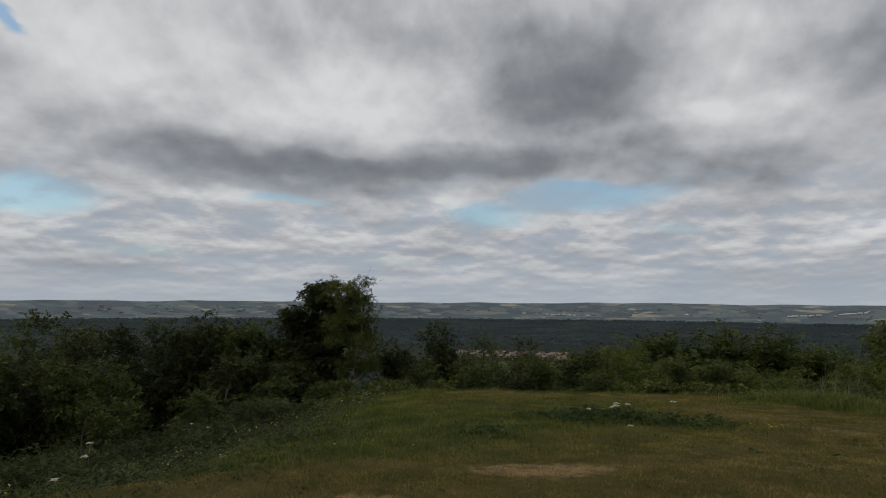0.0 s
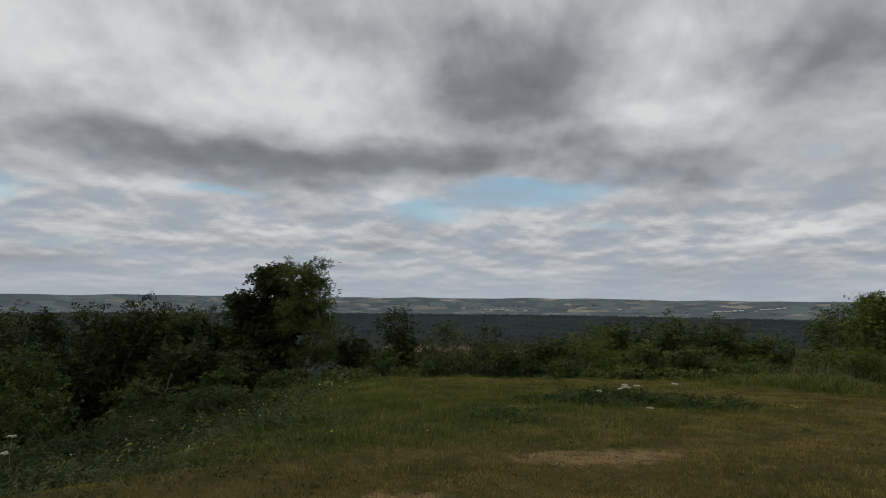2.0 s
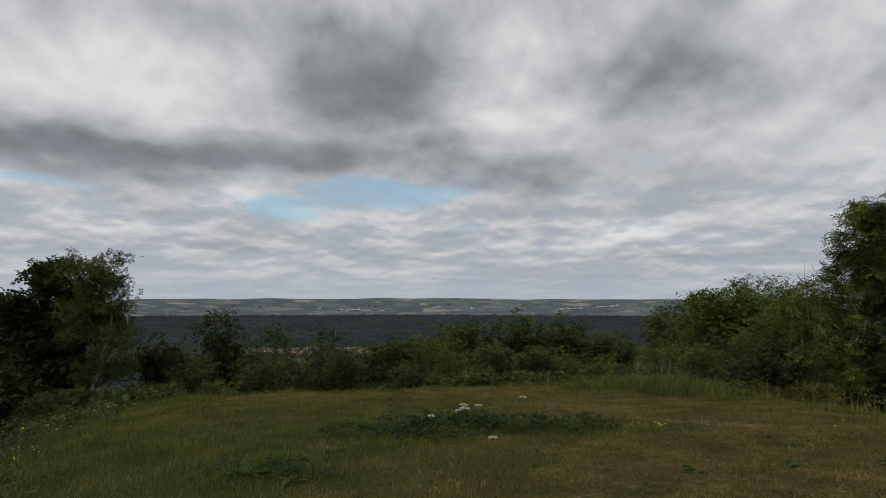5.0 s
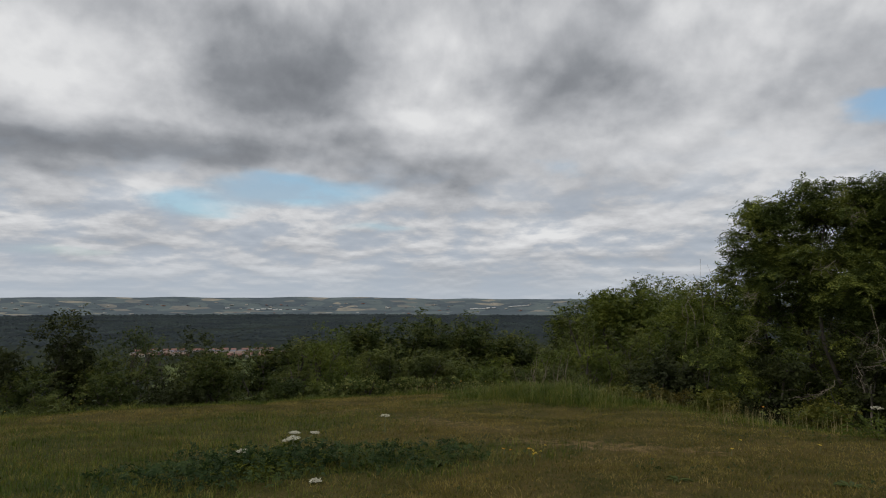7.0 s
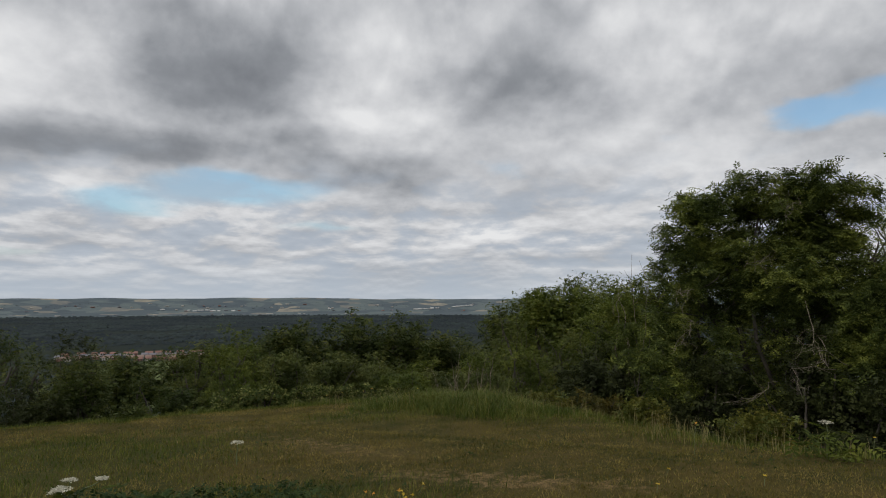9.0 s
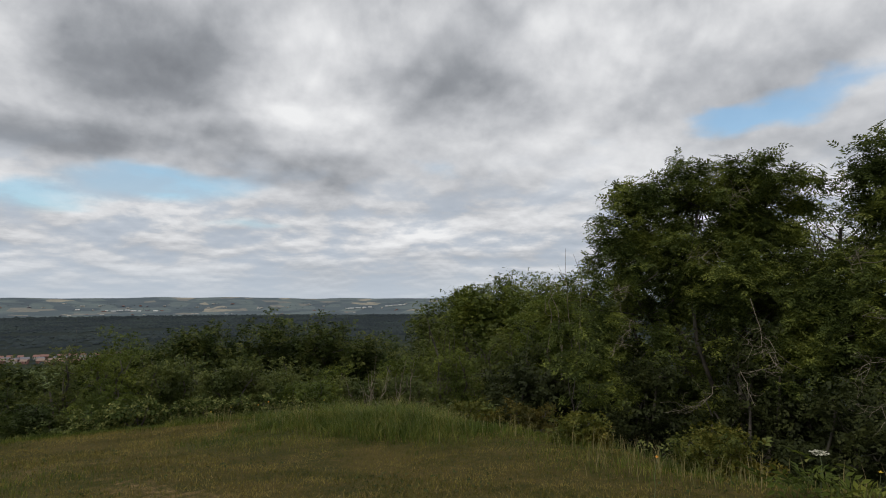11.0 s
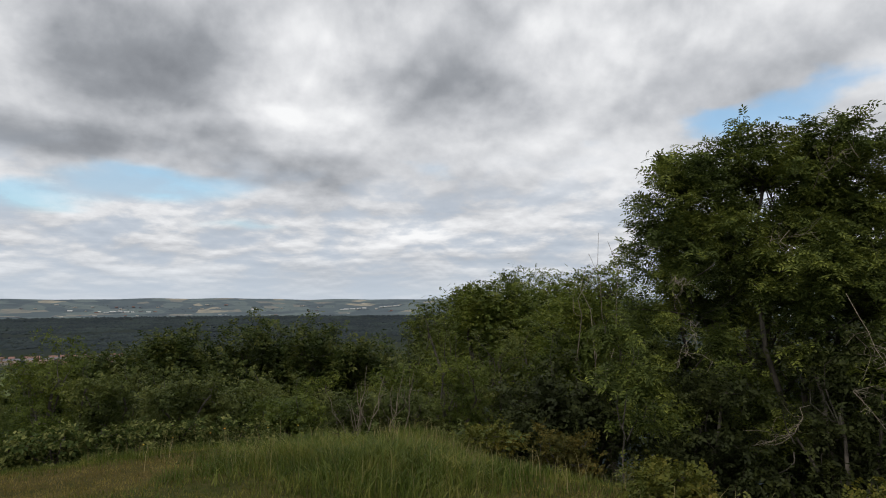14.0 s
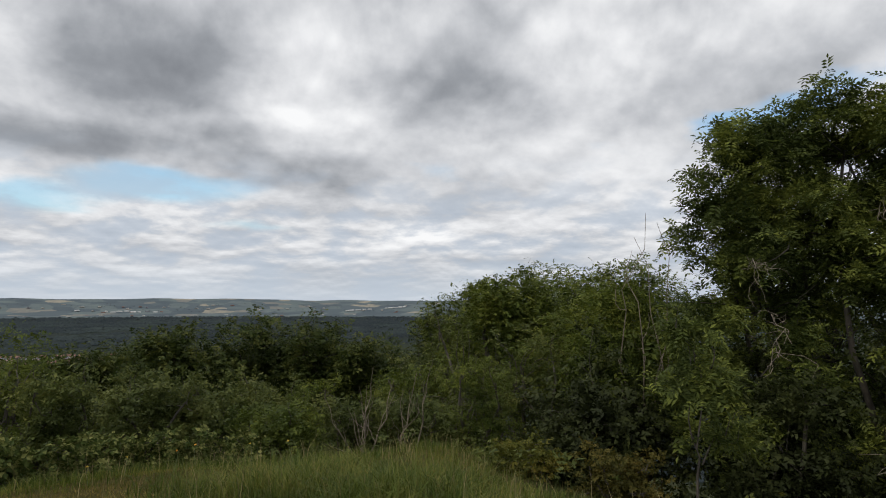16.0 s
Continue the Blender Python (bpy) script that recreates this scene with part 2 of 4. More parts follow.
def plain(name, a, c, scale, rough, metal=0.0, bump=0.0, depth=0.005):
    m, nt, b = material(name, rough)
    where = nt.nodes.new("ShaderNodeTexCoord").outputs["Object"]
    n1, n2 = noise_(nt, where, scale, 5.0), noise_(nt, where, scale * 9, 3.0)
    v = math_(nt, "ADD", math_(nt, "MULTIPLY", n1.outputs[0], 0.65), math_(nt, "MULTIPLY", n2.outputs[0], 0.35))
    nt.links.new(mix_(nt, range_(nt, v, 0.35, 0.65), a, c), b.inputs["Base Color"])
    nt.links.new(range_(nt, n1.outputs[0], 0.3, 0.7, rough - 0.08, rough + 0.08), b.inputs["Roughness"])
    b.inputs["Metallic"].default_value = metal
    if bump:
        bump_(nt, b, n2.outputs[0], bump, depth)
    return m


PAINT = plain("sage_green_paint", (0.11, 0.15, 0.075), (0.14, 0.18, 0.096), 5.0, 0.5, 0.0, 0.15, 0.001)
STEEL = plain("grey_steel", (0.06, 0.08, 0.06), (0.09, 0.115, 0.09), 8.0, 0.5, 0.1)
SHADOWED = plain("shade_dark_sheet", (0.015, 0.018, 0.016), (0.03, 0.034, 0.03), 6.0, 0.8)
CONCRETE = plain("concrete", (0.24, 0.23, 0.21), (0.36, 0.34, 0.31), 4.0, 0.85, 0.0, 0.4)
STEM = plain("green_stem", (0.1, 0.13, 0.05), (0.16, 0.18, 0.08), 20.0, 0.6)
PETAL = plain("cream_petal", (0.5, 0.48, 0.37), (0.66, 0.64, 0.53), 30.0, 0.6)
YELLOW = plain("yellow_petal", (0.6, 0.42, 0.03), (0.75, 0.55, 0.05), 30.0, 0.5)
ORANGE = plain("orange_petal", (0.7, 0.3, 0.02), (0.8, 0.4, 0.04), 30.0, 0.5)
BRICK = plain("red_brick", (0.2, 0.1, 0.08), (0.28, 0.15, 0.12), 0.6, 0.9)
RENDER = plain("pale_render", (0.4, 0.37, 0.33), (0.5, 0.47, 0.42), 0.5, 0.85)
TILE = plain("red_roof_tile", (0.22, 0.11, 0.09), (0.3, 0.17, 0.14), 0.5, 0.85)
TILE_PALE = plain("pale_roof_tile", (0.24, 0.17, 0.135), (0.3, 0.22, 0.175), 0.5, 0.85)
SLATE = plain("grey_slate", (0.14, 0.14, 0.16), (0.2, 0.2, 0.23), 0.5, 0.7)
SHEDWHITE = plain("white_sheet_metal", (0.6, 0.6, 0.58), (0.75, 0.75, 0.73), 0.1, 0.5)
WINDOW = plain("dark_window_glass", (0.03, 0.035, 0.04), (0.05, 0.055, 0.06), 1.0, 0.15)


# ---- the lie of the land ----
def soft(d, k):
    return k * np.logaddexp(0.0, d / k)


def lumps(x, y, s, seed):
    a = np.sin(x * 1.3 / s + seed) * np.cos(y * 1.1 / s + seed * 1.7)
    b = np.sin((x * 0.8 - y * 1.9) / s + seed * 2.3) * 0.6
    c = np.sin((x * 2.7 + y * 2.1) / s + seed * 0.7) * 0.35
    return (a + b + c) / 1.95


def edge(x, y):
    """Metres past the brow of the hill: west, north and east sides."""
    west = np.interp(y, (0, 6.5, 8, 9.3, 12, 16, 20, 22, 30), (-6.5, -5.2, -4.2, -3.8, -4.1, -4.6, -5.1, -5.5, -7.0)) - x + 0.15 * np.sin(y * 1.7)
    north = y - np.interp(x, (-9, -5, -2.7, -0.6, 0.4, 1.4, 3, 6, 9), (24.6, 22.8, 23.8, 24.1, 23.4, 24.8, 25.4, 25.7, 25.4)) - 0.2 * np.sin(x * 1.3 + 0.6)
    east = x - 9.6 - 1.4 * np.clip((16.5 - y) / 3, 0, 2) + 0.3 * np.sin(y * 0.9)
    return np.maximum(np.maximum(west, north), east)


def height(x, y):
    x, y = np.asarray(x, float), np.asarray(y, float)
    top = -0.076 * soft(np.clip(y, -60, 40) - 9.5, 1.2)
    top = top + 0.05 * lumps(x, y, 1.6, 2.0) * np.clip((y - 5) / 6, 0, 1)
    d = np.minimum(soft(edge(x, y), 0.55), 5000.0)
    drop = np.where(d < 60, 0.34 * d, 20.4 + 92.0 * (1 - np.exp(-(d - 60) / 250.0)))
    far = np.hypot(x, y)
    rise = 24.0 * np.clip((far - 3600) / 800, 0, 1) ** 1.5 + 92.0 * np.clip((far - 4350) / 480, 0, 1) ** 0.8
    bearing = np.arctan2(x, y)
    ridge = 3.5 * np.sin(bearing * 9 + 1.0) + 2.5 * np.sin(bearing * 21) + 2.2 * np.sin(bearing * 43 + 2) + 2.0 * np.sin(bearing * 71 + 1) - 8.0 * np.clip(-bearing - 0.1, 0, 1)
    rise = rise + ridge * np.clip((far - 4350) / 400, 0, 1)
    front = np.clip(d / 300.0, 0, 1)
    return top - drop + rise * front + 0.35 * lumps(x, y, 9.0, 5.0) * np.clip(d / 30, 0, 1)


def ground_z(x, y):
    return float(height(x, y))


def mesh_from(name, verts, faces, mats, smooth=False, index=None):
    """A mesh out of arrays; every face has the same number of corners."""
    verts, faces = np.asarray(verts, np.float32), np.asarray(faces, np.int32)
    k = faces.shape[1]
    me = bpy.data.meshes.new(name)
    me.vertices.add(len(verts))
    me.vertices.foreach_set("co", verts.ravel())
    me.loops.add(faces.size)
    me.loops.foreach_set("vertex_index", faces.ravel())
    me.polygons.add(len(faces))
    me.polygons.foreach_set("loop_start", np.arange(0, faces.size, k, dtype=np.int32))
    if index is not None:
        me.polygons.foreach_set("material_index", np.asarray(index, np.int32))
    me.polygons.foreach_set("use_smooth", np.full(len(faces), smooth))
    me.update(calc_edges=True)
    for m in mats:
        me.materials.append(m)
    return me


def bury(x, y, rows):
    total = np.zeros_like(x)
    for cx, cy, rx, ry, turn, w in rows:
        c, s_ = math.cos(radians(turn)), math.sin(radians(turn))
        u, v = ((x - cx) * c + (y - cy) * s_) / rx, (-(x - cx) * s_ + (y - cy) * c) / ry
        total = np.maximum(total, w * np.clip(1.6 - np.hypot(u, v) - 0.3 * lumps(x, y, 0.35, 1.0) - 0.25 * lumps(x, y, 0.13, 3.0), 0, 1))
    return total


# trodden and lush places on the lawn: x, y, half length, half width, turn, strength
WORN = [(0.0, 8.85, 1.0, 0.42, 14, 1.0), (-1.7, 7.0, 0.45, 0.2, 10, 0.9), (-2.6, 6.0, 0.5, 0.16, 0, 0.6), (3.2, 10.2, 2.2, 0.9, 15, 0.45), (5.2, 14.6, 1.6, 0.4, -35, 0.7),
        (3.9, 17.6, 1.6, 0.35, -60, 0.6), (2.6, 20.3, 1.3, 0.5, 30, 0.5), (0.5, 12.4, 0.8, 0.3, 20, 0.5), (3.4, 11.8, 1.6, 0.5, 10, 0.4)]
LUSH = [(-2.2, 13.2, 2.8, 2.8, 0, 1.0), (-2.4, 10.9, 1.7, 1.6, 25, 1.0), (-3.6, 10.4, 1.6, 1.6, 0, 0.9), (0.5, 18.6, 2.2, 1.8, 0, 0.6), (1.6, 14.3, 2.2, 0.8, 5, 1.0), (-1.5, 17.0, 3.0, 2.5, 0, 0.6), (7.8, 21.6, 1.3, 1.9, 15, 1.0), (5.8, 21.5, 1.6, 1.2, 0, 0.5)]


def build_ground():
    rings = np.concatenate([np.arange(0.12, 27, 0.15), 27 * 1.055 ** np.arange(1, 98)])
    rings = rings[rings < 4930]
    n, cx, cy = 330, 2.0, 11.0
    a = np.linspace(0, 2 * math.pi, n, endpoint=False)
    rr, aa = np.meshgrid(rings, a, indexing="ij")
    x, y = (cx + rr * np.sin(aa)).ravel(), (cy + rr * np.cos(aa)).ravel()
    x, y = np.append(x, cx), np.append(y, cy)
    v = np.stack([x, y, height(x, y)], 1)
    i = np.arange(len(rings) - 1)[:, None] * n + np.arange(n)[None]
    j = np.arange(len(rings) - 1)[:, None] * n + (np.arange(n)[None] + 1) % n
    f = np.stack([i, i + n, j + n, j], -1).reshape(-1, 4)[:, ::-1]
    me = mesh_from("ground", v, f, [GROUND], True)
    for name, values in (("wear", bury(x, y, WORN)), ("lush", bury(x, y, LUSH)), ("past", np.clip(edge(x, y), 0, 100))):
        at = me.attributes.new(name, "FLOAT", "POINT")
        at.data.foreach_set("value", values.astype(np.float32))
    return tagged(new("ground", me), "rough grassy hilltop falling away to a wide wooded plain", "ground", kind="structure")


GROUND, nt, b = material("turf_and_hazed_fields", 0.9)
where = nt.nodes.new("ShaderNodeNewGeometry").outputs["Position"]


def attr_(nt, name):
    n = nt.nodes.new("ShaderNodeAttribute")
    n.attribute_name = name
    return n.outputs["Fac"]


wear, lush, past = attr_(nt, "wear"), attr_(nt, "lush"), attr_(nt, "past")
g1, g2, g3 = noise_(nt, where, 0.9, 5.0), noise_(nt, where, 7.0, 6.0, 0.65), noise_(nt, where, 60.0, 4.0, 0.7)
turf = mix_(nt, range_(nt, g1.outputs[0], 0.35, 0.65), (0.056, 0.056, 0.015), (0.104, 0.082, 0.025))
turf = mix_(nt, range_(nt, g2.outputs[0], 0.42, 0.68, 0.0, 0.7), turf, (0.14, 0.1, 0.038))
turf = mix_(nt, math_(nt, "MULTIPLY", lush, 0.8), turf, (0.045, 0.068, 0.016))
soil = mix_(nt, g3.outputs[0], (0.2, 0.13, 0.06), (0.4, 0.27, 0.14))
turf = mix_(nt, range_(nt, math_(nt, "ADD", wear, math_(nt, "ADD", math_(nt, "MULTIPLY", math_(nt, "SUBTRACT", g2.outputs[0], 0.5), 2.0), math_(nt, "MULTIPLY", math_(nt, "SUBTRACT", g3.outputs[0], 0.5), 0.9))), 0.38, 1.2, 0.0, 0.95), turf, soil)
turf = mix_(nt, range_(nt, g3.outputs[0], 0.35, 0.6, 0.6, 0.0), turf, (0.026, 0.024, 0.01))
fields = nt.nodes.new("ShaderNodeTexVoronoi")
fields.inputs["Scale"].default_value = 1.0
nt.links.new(vec_(nt, "MULTIPLY", where, (0.009, 0.012, 0.012)).outputs[0], fields.inputs["Vector"])
sepc = nt.nodes.new("ShaderNodeSeparateColor")
nt.links.new(fields.outputs["Color"], sepc.inputs[0])
kinds = nt.nodes.new("ShaderNodeValToRGB")
nt.links.new(sepc.outputs[0], kinds.inputs[0])
kinds.color_ramp.interpolation = "CONSTANT"
# field colours, paled and blued to stand in for distance haze
HAZED_PLOTS = ((0.0, (0.1, 0.126, 0.14)), (0.3, (0.135, 0.165, 0.165)), (0.5, (0.085, 0.108, 0.125)), (0.7, (0.22, 0.215, 0.19)), (0.75, (0.145, 0.178, 0.178)), (0.95, (0.31, 0.285, 0.23)))
while len(kinds.color_ramp.elements) < len(HAZED_PLOTS):
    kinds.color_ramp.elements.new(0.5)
for elem, (p, c) in zip(kinds.color_ramp.elements, HAZED_PLOTS):
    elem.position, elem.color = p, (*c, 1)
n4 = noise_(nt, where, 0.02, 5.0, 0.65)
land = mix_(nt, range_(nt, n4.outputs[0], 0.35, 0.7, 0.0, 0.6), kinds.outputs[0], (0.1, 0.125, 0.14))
scrub = mix_(nt, g1.outputs[0], (0.03, 0.036, 0.014), (0.06, 0.065, 0.025))
cover = mix_(nt, range_(nt, past, 0.6, 3.5), turf, scrub)
sepw = nt.nodes.new("ShaderNodeSeparateXYZ")
nt.links.new(where, sepw.inputs[0])
meadow = mix_(nt, n4.outputs[0], (0.08, 0.11, 0.04), (0.13, 0.15, 0.06))
spot = vec_(nt, "MULTIPLY", vec_(nt, "SUBTRACT", where, (-110, 980, 0)).outputs[0], (0.008, 0.0032, 0.0))
spot = vec_(nt, "LENGTH", spot.outputs[0], None).outputs["Value"]
cover = mix_(nt, range_(nt, sepw.outputs[1], 60, 120), cover, (0.024, 0.032, 0.018))
cover = mix_(nt, range_(nt, spot, 0.85, 1.05, 1.0, 0.0), cover, meadow)
cover = mix_(nt, range_(nt, sepw.outputs[1], 1500, 1650), cover, (0.02, 0.028, 0.024))
# beyond 4 km the haze-tinted land colour takes over
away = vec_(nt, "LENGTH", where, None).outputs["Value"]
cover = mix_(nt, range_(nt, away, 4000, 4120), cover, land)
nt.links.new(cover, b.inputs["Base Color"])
bump_(nt, b, math_(nt, "ADD", g2.outputs[0], math_(nt, "MULTIPLY", g3.outputs[0], 0.5)), 0.8, 0.05)
b.inputs["Specular IOR Level"].default_value = 0.05
build_ground()


# ---- building plants ----
def part(name, me, parent, label=""):
    ob = new(name, me)
    ob.parent = parent
    return tagged(ob, label)


def thing(name, x, y, label, category, group="", sink=0.05, kind=""):
    ob = new(name)
    ob.empty_display_size = 0.2
    ob.location = (x, y, ground_z(x, y) - sink)
    return tagged(ob, label, category, group, kind)


def tubes(lines, sides):
    """Tapering round limbs along lists of (point, radius)."""
    vs, fs, base = [], [], 0
    ang = np.arange(sides) * 2 * math.pi / sides
    for line in lines:
        p = np.array([q for q, _ in line], float)
        r = np.array([q for _, q in line], float)
        d = np.gradient(p, axis=0)
        d /= np.linalg.norm(d, axis=1, keepdims=True) + 1e-9
        u = np.cross(d, np.array([0.31, 0.95, 0.05]))
        u /= np.linalg.norm(u, axis=1, keepdims=True) + 1e-9
        w = np.cross(d, u)
        ring = p[:, None] + r[:, None, None] * (u[:, None] * np.cos(ang)[None, :, None] + w[:, None] * np.sin(ang)[None, :, None])
        vs.append(ring.reshape(-1, 3))
        m = len(line)
        i = np.arange(m - 1)[:, None] * sides + np.arange(sides)[None]
        j = np.arange(m - 1)[:, None] * sides + (np.arange(sides)[None] + 1) % sides
        fs.append(np.stack([i, j, j + sides, i + sides], -1).reshape(-1, 4) + base)
        base += m * sides
    return np.concatenate(vs), np.concatenate(fs)


def frames_for(rng, n, lift, droop=0.0):
    """Random turns whose z axis leans upwards by lift; x axis is the way the leaf points."""
    z = rng.normal(size=(n, 3))
    z[:, 2] = np.abs(z[:, 2]) + lift
    z /= np.linalg.norm(z, axis=1, keepdims=True)
    x = rng.normal(size=(n, 3))
    x[:, 2] -= droop
    x -= (x * z).sum(1, keepdims=True) * z
    x /= np.linalg.norm(x, axis=1, keepdims=True) + 1e-9
    return np.stack([x, np.cross(z, x), z], -1)


def blade_leaf(length, width, fold=0.18):
    return np.array([(0, 0, 0), (length * 0.45, width / 2, fold * width), (length, 0, -0.12 * length), (length * 0.45, -width / 2, fold * width)])


def spray(kind):
    """A small twig's worth of leaves about one metre long, scaled later."""
    parts = []
    if kind == "ash":
        for k in range(3):
            for sgn in (1, -1):
                l = blade_leaf(0.46, 0.19)
                a = sgn * radians(58)
                m = np.array([(math.cos(a), -math.sin(a), 0), (math.sin(a), math.cos(a), 0), (0, 0, 1)])
                parts.append(l @ m.T + (0.12 + 0.27 * k, 0, -0.03 * k * k))
        parts.append(blade_leaf(0.42, 0.16) + (0.95, 0, -0.25))
    elif kind == "willow":
        for k in range(6):
            a = radians((35 + 8 * k) * (1 if k % 2 else -1))
            m = np.array([(math.cos(a), -math.sin(a), 0), (math.sin(a), math.cos(a), 0), (0, 0, 1)])
            parts.append(blade_leaf(0.5, 0.15) @ m.T + (0.15 * k, 0, 0))
    elif kind == "fine":
        for k in range(5):
            a = radians((-75, 60, -38, 30, -5)[k])
            c, q = math.cos(a), math.sin(a)
            parts.append(np.array([(0.05, 0, 0), (0.36, 0.17, 0.05), (0.5, -0.12, -0.08)]) @ np.array([(c, q, 0), (-q, c, 0), (0, 0, 1)]) + (0.14 * k, 0, 0.05 * (k % 2)))
        v = np.concatenate(parts)
        return v, np.arange(len(v)).reshape(-1, 3)
    else:
        for k in range(4):
            a = radians((-65, 55, -25, 20)[k])
            m = np.array([(math.cos(a), -math.sin(a), 0), (math.sin(a), math.cos(a), 0), (0, 0, 1)])
            parts.append(blade_leaf(0.54, 0.4) @ m.T + (0.17 * k, 0, 0.05 * (k % 2)))
    v = np.concatenate(parts)
    return v, np.arange(len(v)).reshape(-1, 4)


def scatter(template, pos, rot, scale):
    tv, tf = template
    n, k = len(pos), len(tv)
    v = np.einsum("nij,kj->nki", rot, tv) * np.asarray(scale)[:, None, None] + pos[:, None]
    f = tf[None] + (np.arange(n) * k)[:, None, None]
    return v.reshape(-1, 3), f.reshape(-1, tf.shape[1])


def bent(rng, a, b, r0, r1, n=5, sway=0.12):
    a, b = np.array(a, float), np.array(b, float)
    ln = np.linalg.norm(b - a)
    off = rng.normal(size=3) * sway * ln
    return [(a + (b - a) * t + off * math.sin(t * math.pi) + rng.normal(size=3) * 0.02 * ln * (0 < t < 1), r0 + (r1 - r0) * t) for t in np.linspace(0, 1, n)]


def plant(name, x, y, label, category, lobes, clumps, leaves, size, kind, leaf, bark, trunk_r, seed, spread=0.32, lift=0.6, group="", lean=(0, 0), bare=0, stems=1, skirt=0.0):
    """A tree or bush. lobes: (dx, dy, height above the base, rx, ry, rz); clumps of leafy sprays fill their outer parts unevenly."""
    rng = np.random.default_rng(seed)
    root = thing(name, x, y, label, category, group)
    wood, twigs, centres, vol = [], [], [], np.array([l[3] * l[4] * l[5] for l in lobes]) ** 0.67
    low = min(l[2] - l[5] for l in lobes)
    fork = np.array((lean[0] * 0.5, lean[1] * 0.5, max(0.25, low * 0.7 + 0.3)))
    feet = [np.array((rng.normal() * 0.12 * (stems > 1), rng.normal() * 0.12 * (stems > 1), -0.1)) for _ in range(stems)]
    for k, l in enumerate(lobes):
        c = np.array(l[:3])
        foot = feet[k % stems]
        mid = fork + (c - fork) * 0.15 + foot * 0.6
        if k < stems:
            wood.append(bent(rng, foot, mid, trunk_r * 1.15, trunk_r * 0.8, 5, 0.04))
        wood.append(bent(rng, mid, c + (0, 0, l[5] * 0.2), trunk_r * 0.62, trunk_r * 0.2, 6, 0.1))
        m = max(4, int(clumps * vol[k] / vol.sum()))
        dirs = rng.normal(size=(m, 3))
        dirs /= np.linalg.norm(dirs, axis=1, keepdims=True)
        dirs[:, 2] = np.where((dirs[:, 2] < -0.35) & (rng.random(m) > skirt), -dirs[:, 2] * rng.random(m), dirs[:, 2])
        rad = rng.random(m) ** 0.38 * rng.uniform(0.85, 1.04, m)
        pts = c + dirs * rad[:, None] * np.array(l[3:6])
        centres.append(pts)
        for q in pts[::3]:
            twigs.append(bent(rng, c + (q - c) * 0.12, q, trunk_r * 0.16 + 0.004, 0.004, 4, 0.12))
        for q in pts[:bare]:
            twigs.append(bent(rng, q, q + (q - c) * 0.35 + (0, 0, 0.25), 0.009, 0.003, 4, 0.15))
    centres = np.concatenate(centres)
    n = leaves
    near = centres[rng.integers(0, len(centres), n)]
    spin = rng.uniform(0.6, 1.3, len(near))[:, None]
    pos = near + np.clip(rng.normal(size=(n, 3)), -1.45, 1.45) * np.array((spread, spread, spread * 0.62)) * spin
    pos[:, 2] = np.maximum(pos[:, 2], 0.08)
    v, f = scatter(spray(kind), pos, frames_for(rng, n, lift, 0.3), size * rng.uniform(0.6, 1.25, n))
    part("crown", mesh_from("crown", v, f, [leaf]), root)
    v, f = tubes(wood, 8)
    part("trunk", mesh_from("trunk", v, f, [bark], True), root)
    v, f = tubes(twigs, 4)
    tagged(part("branchwork", mesh_from("branchwork", v, f, [bark], True), root), kind="stuff")
    return root


# ---- trees and bushes ----
def lobed(rng, w, h, base, n):
    """A few overlapping crown masses for a tree w wide, topping out at h, leafed from base up."""
    out = [(0, 0, (h + base) / 2, w * 0.36, w * 0.36, (h - base) * 0.5)]
    if base < 0.1 * h:
        for k in range(4):
            a = k * 1.571 + rng.uniform(0, 1.2)
            out.append((math.cos(a) * w * 0.3, math.sin(a) * w * 0.3, h * 0.26, w * 0.24, w * 0.24, h * 0.27))
    for k in range(n):
        a = k * 2.4 + rng.uniform(0, 0.9)
        rr = w * rng.uniform(0.18, 0.34)
        z = base + (h - base) * rng.uniform(0.3, 0.8)
        out.append((math.cos(a) * rr, math.sin(a) * rr, z, w * rng.uniform(0.17, 0.26), w * rng.uniform(0.17, 0.26), min((h - base) * rng.uniform(0.2, 0.3), h - z)))
    return out


def tree(name, x, y, top, width, label, leaf, kind="broad", leaves=9000, size=0.3, seed=1, base=0.25, group="", bark=BARK, category="tree", lift=0.6, spread=None, clumps=150, bare=0, stems=1):
    rng = np.random.default_rng(seed)
    h = max(0.5, (top - ground_z(x, y)) * 1.08)
    return plant(name, x, y, label, category, lobed(rng, width, h, h * base, 6), clumps, leaves, size, kind, leaf, bark,
                 0.02 * h + 0.02, seed, spread or width * 0.055 + 0.08, lift, group, bare=bare, stems=stems, skirt=0.9 if base < 0.1 else 0.2)


HEDGE = "trees of the western hedge"
SCRUB = "scrub below the brow"
EAST = "wood on the eastern slope"

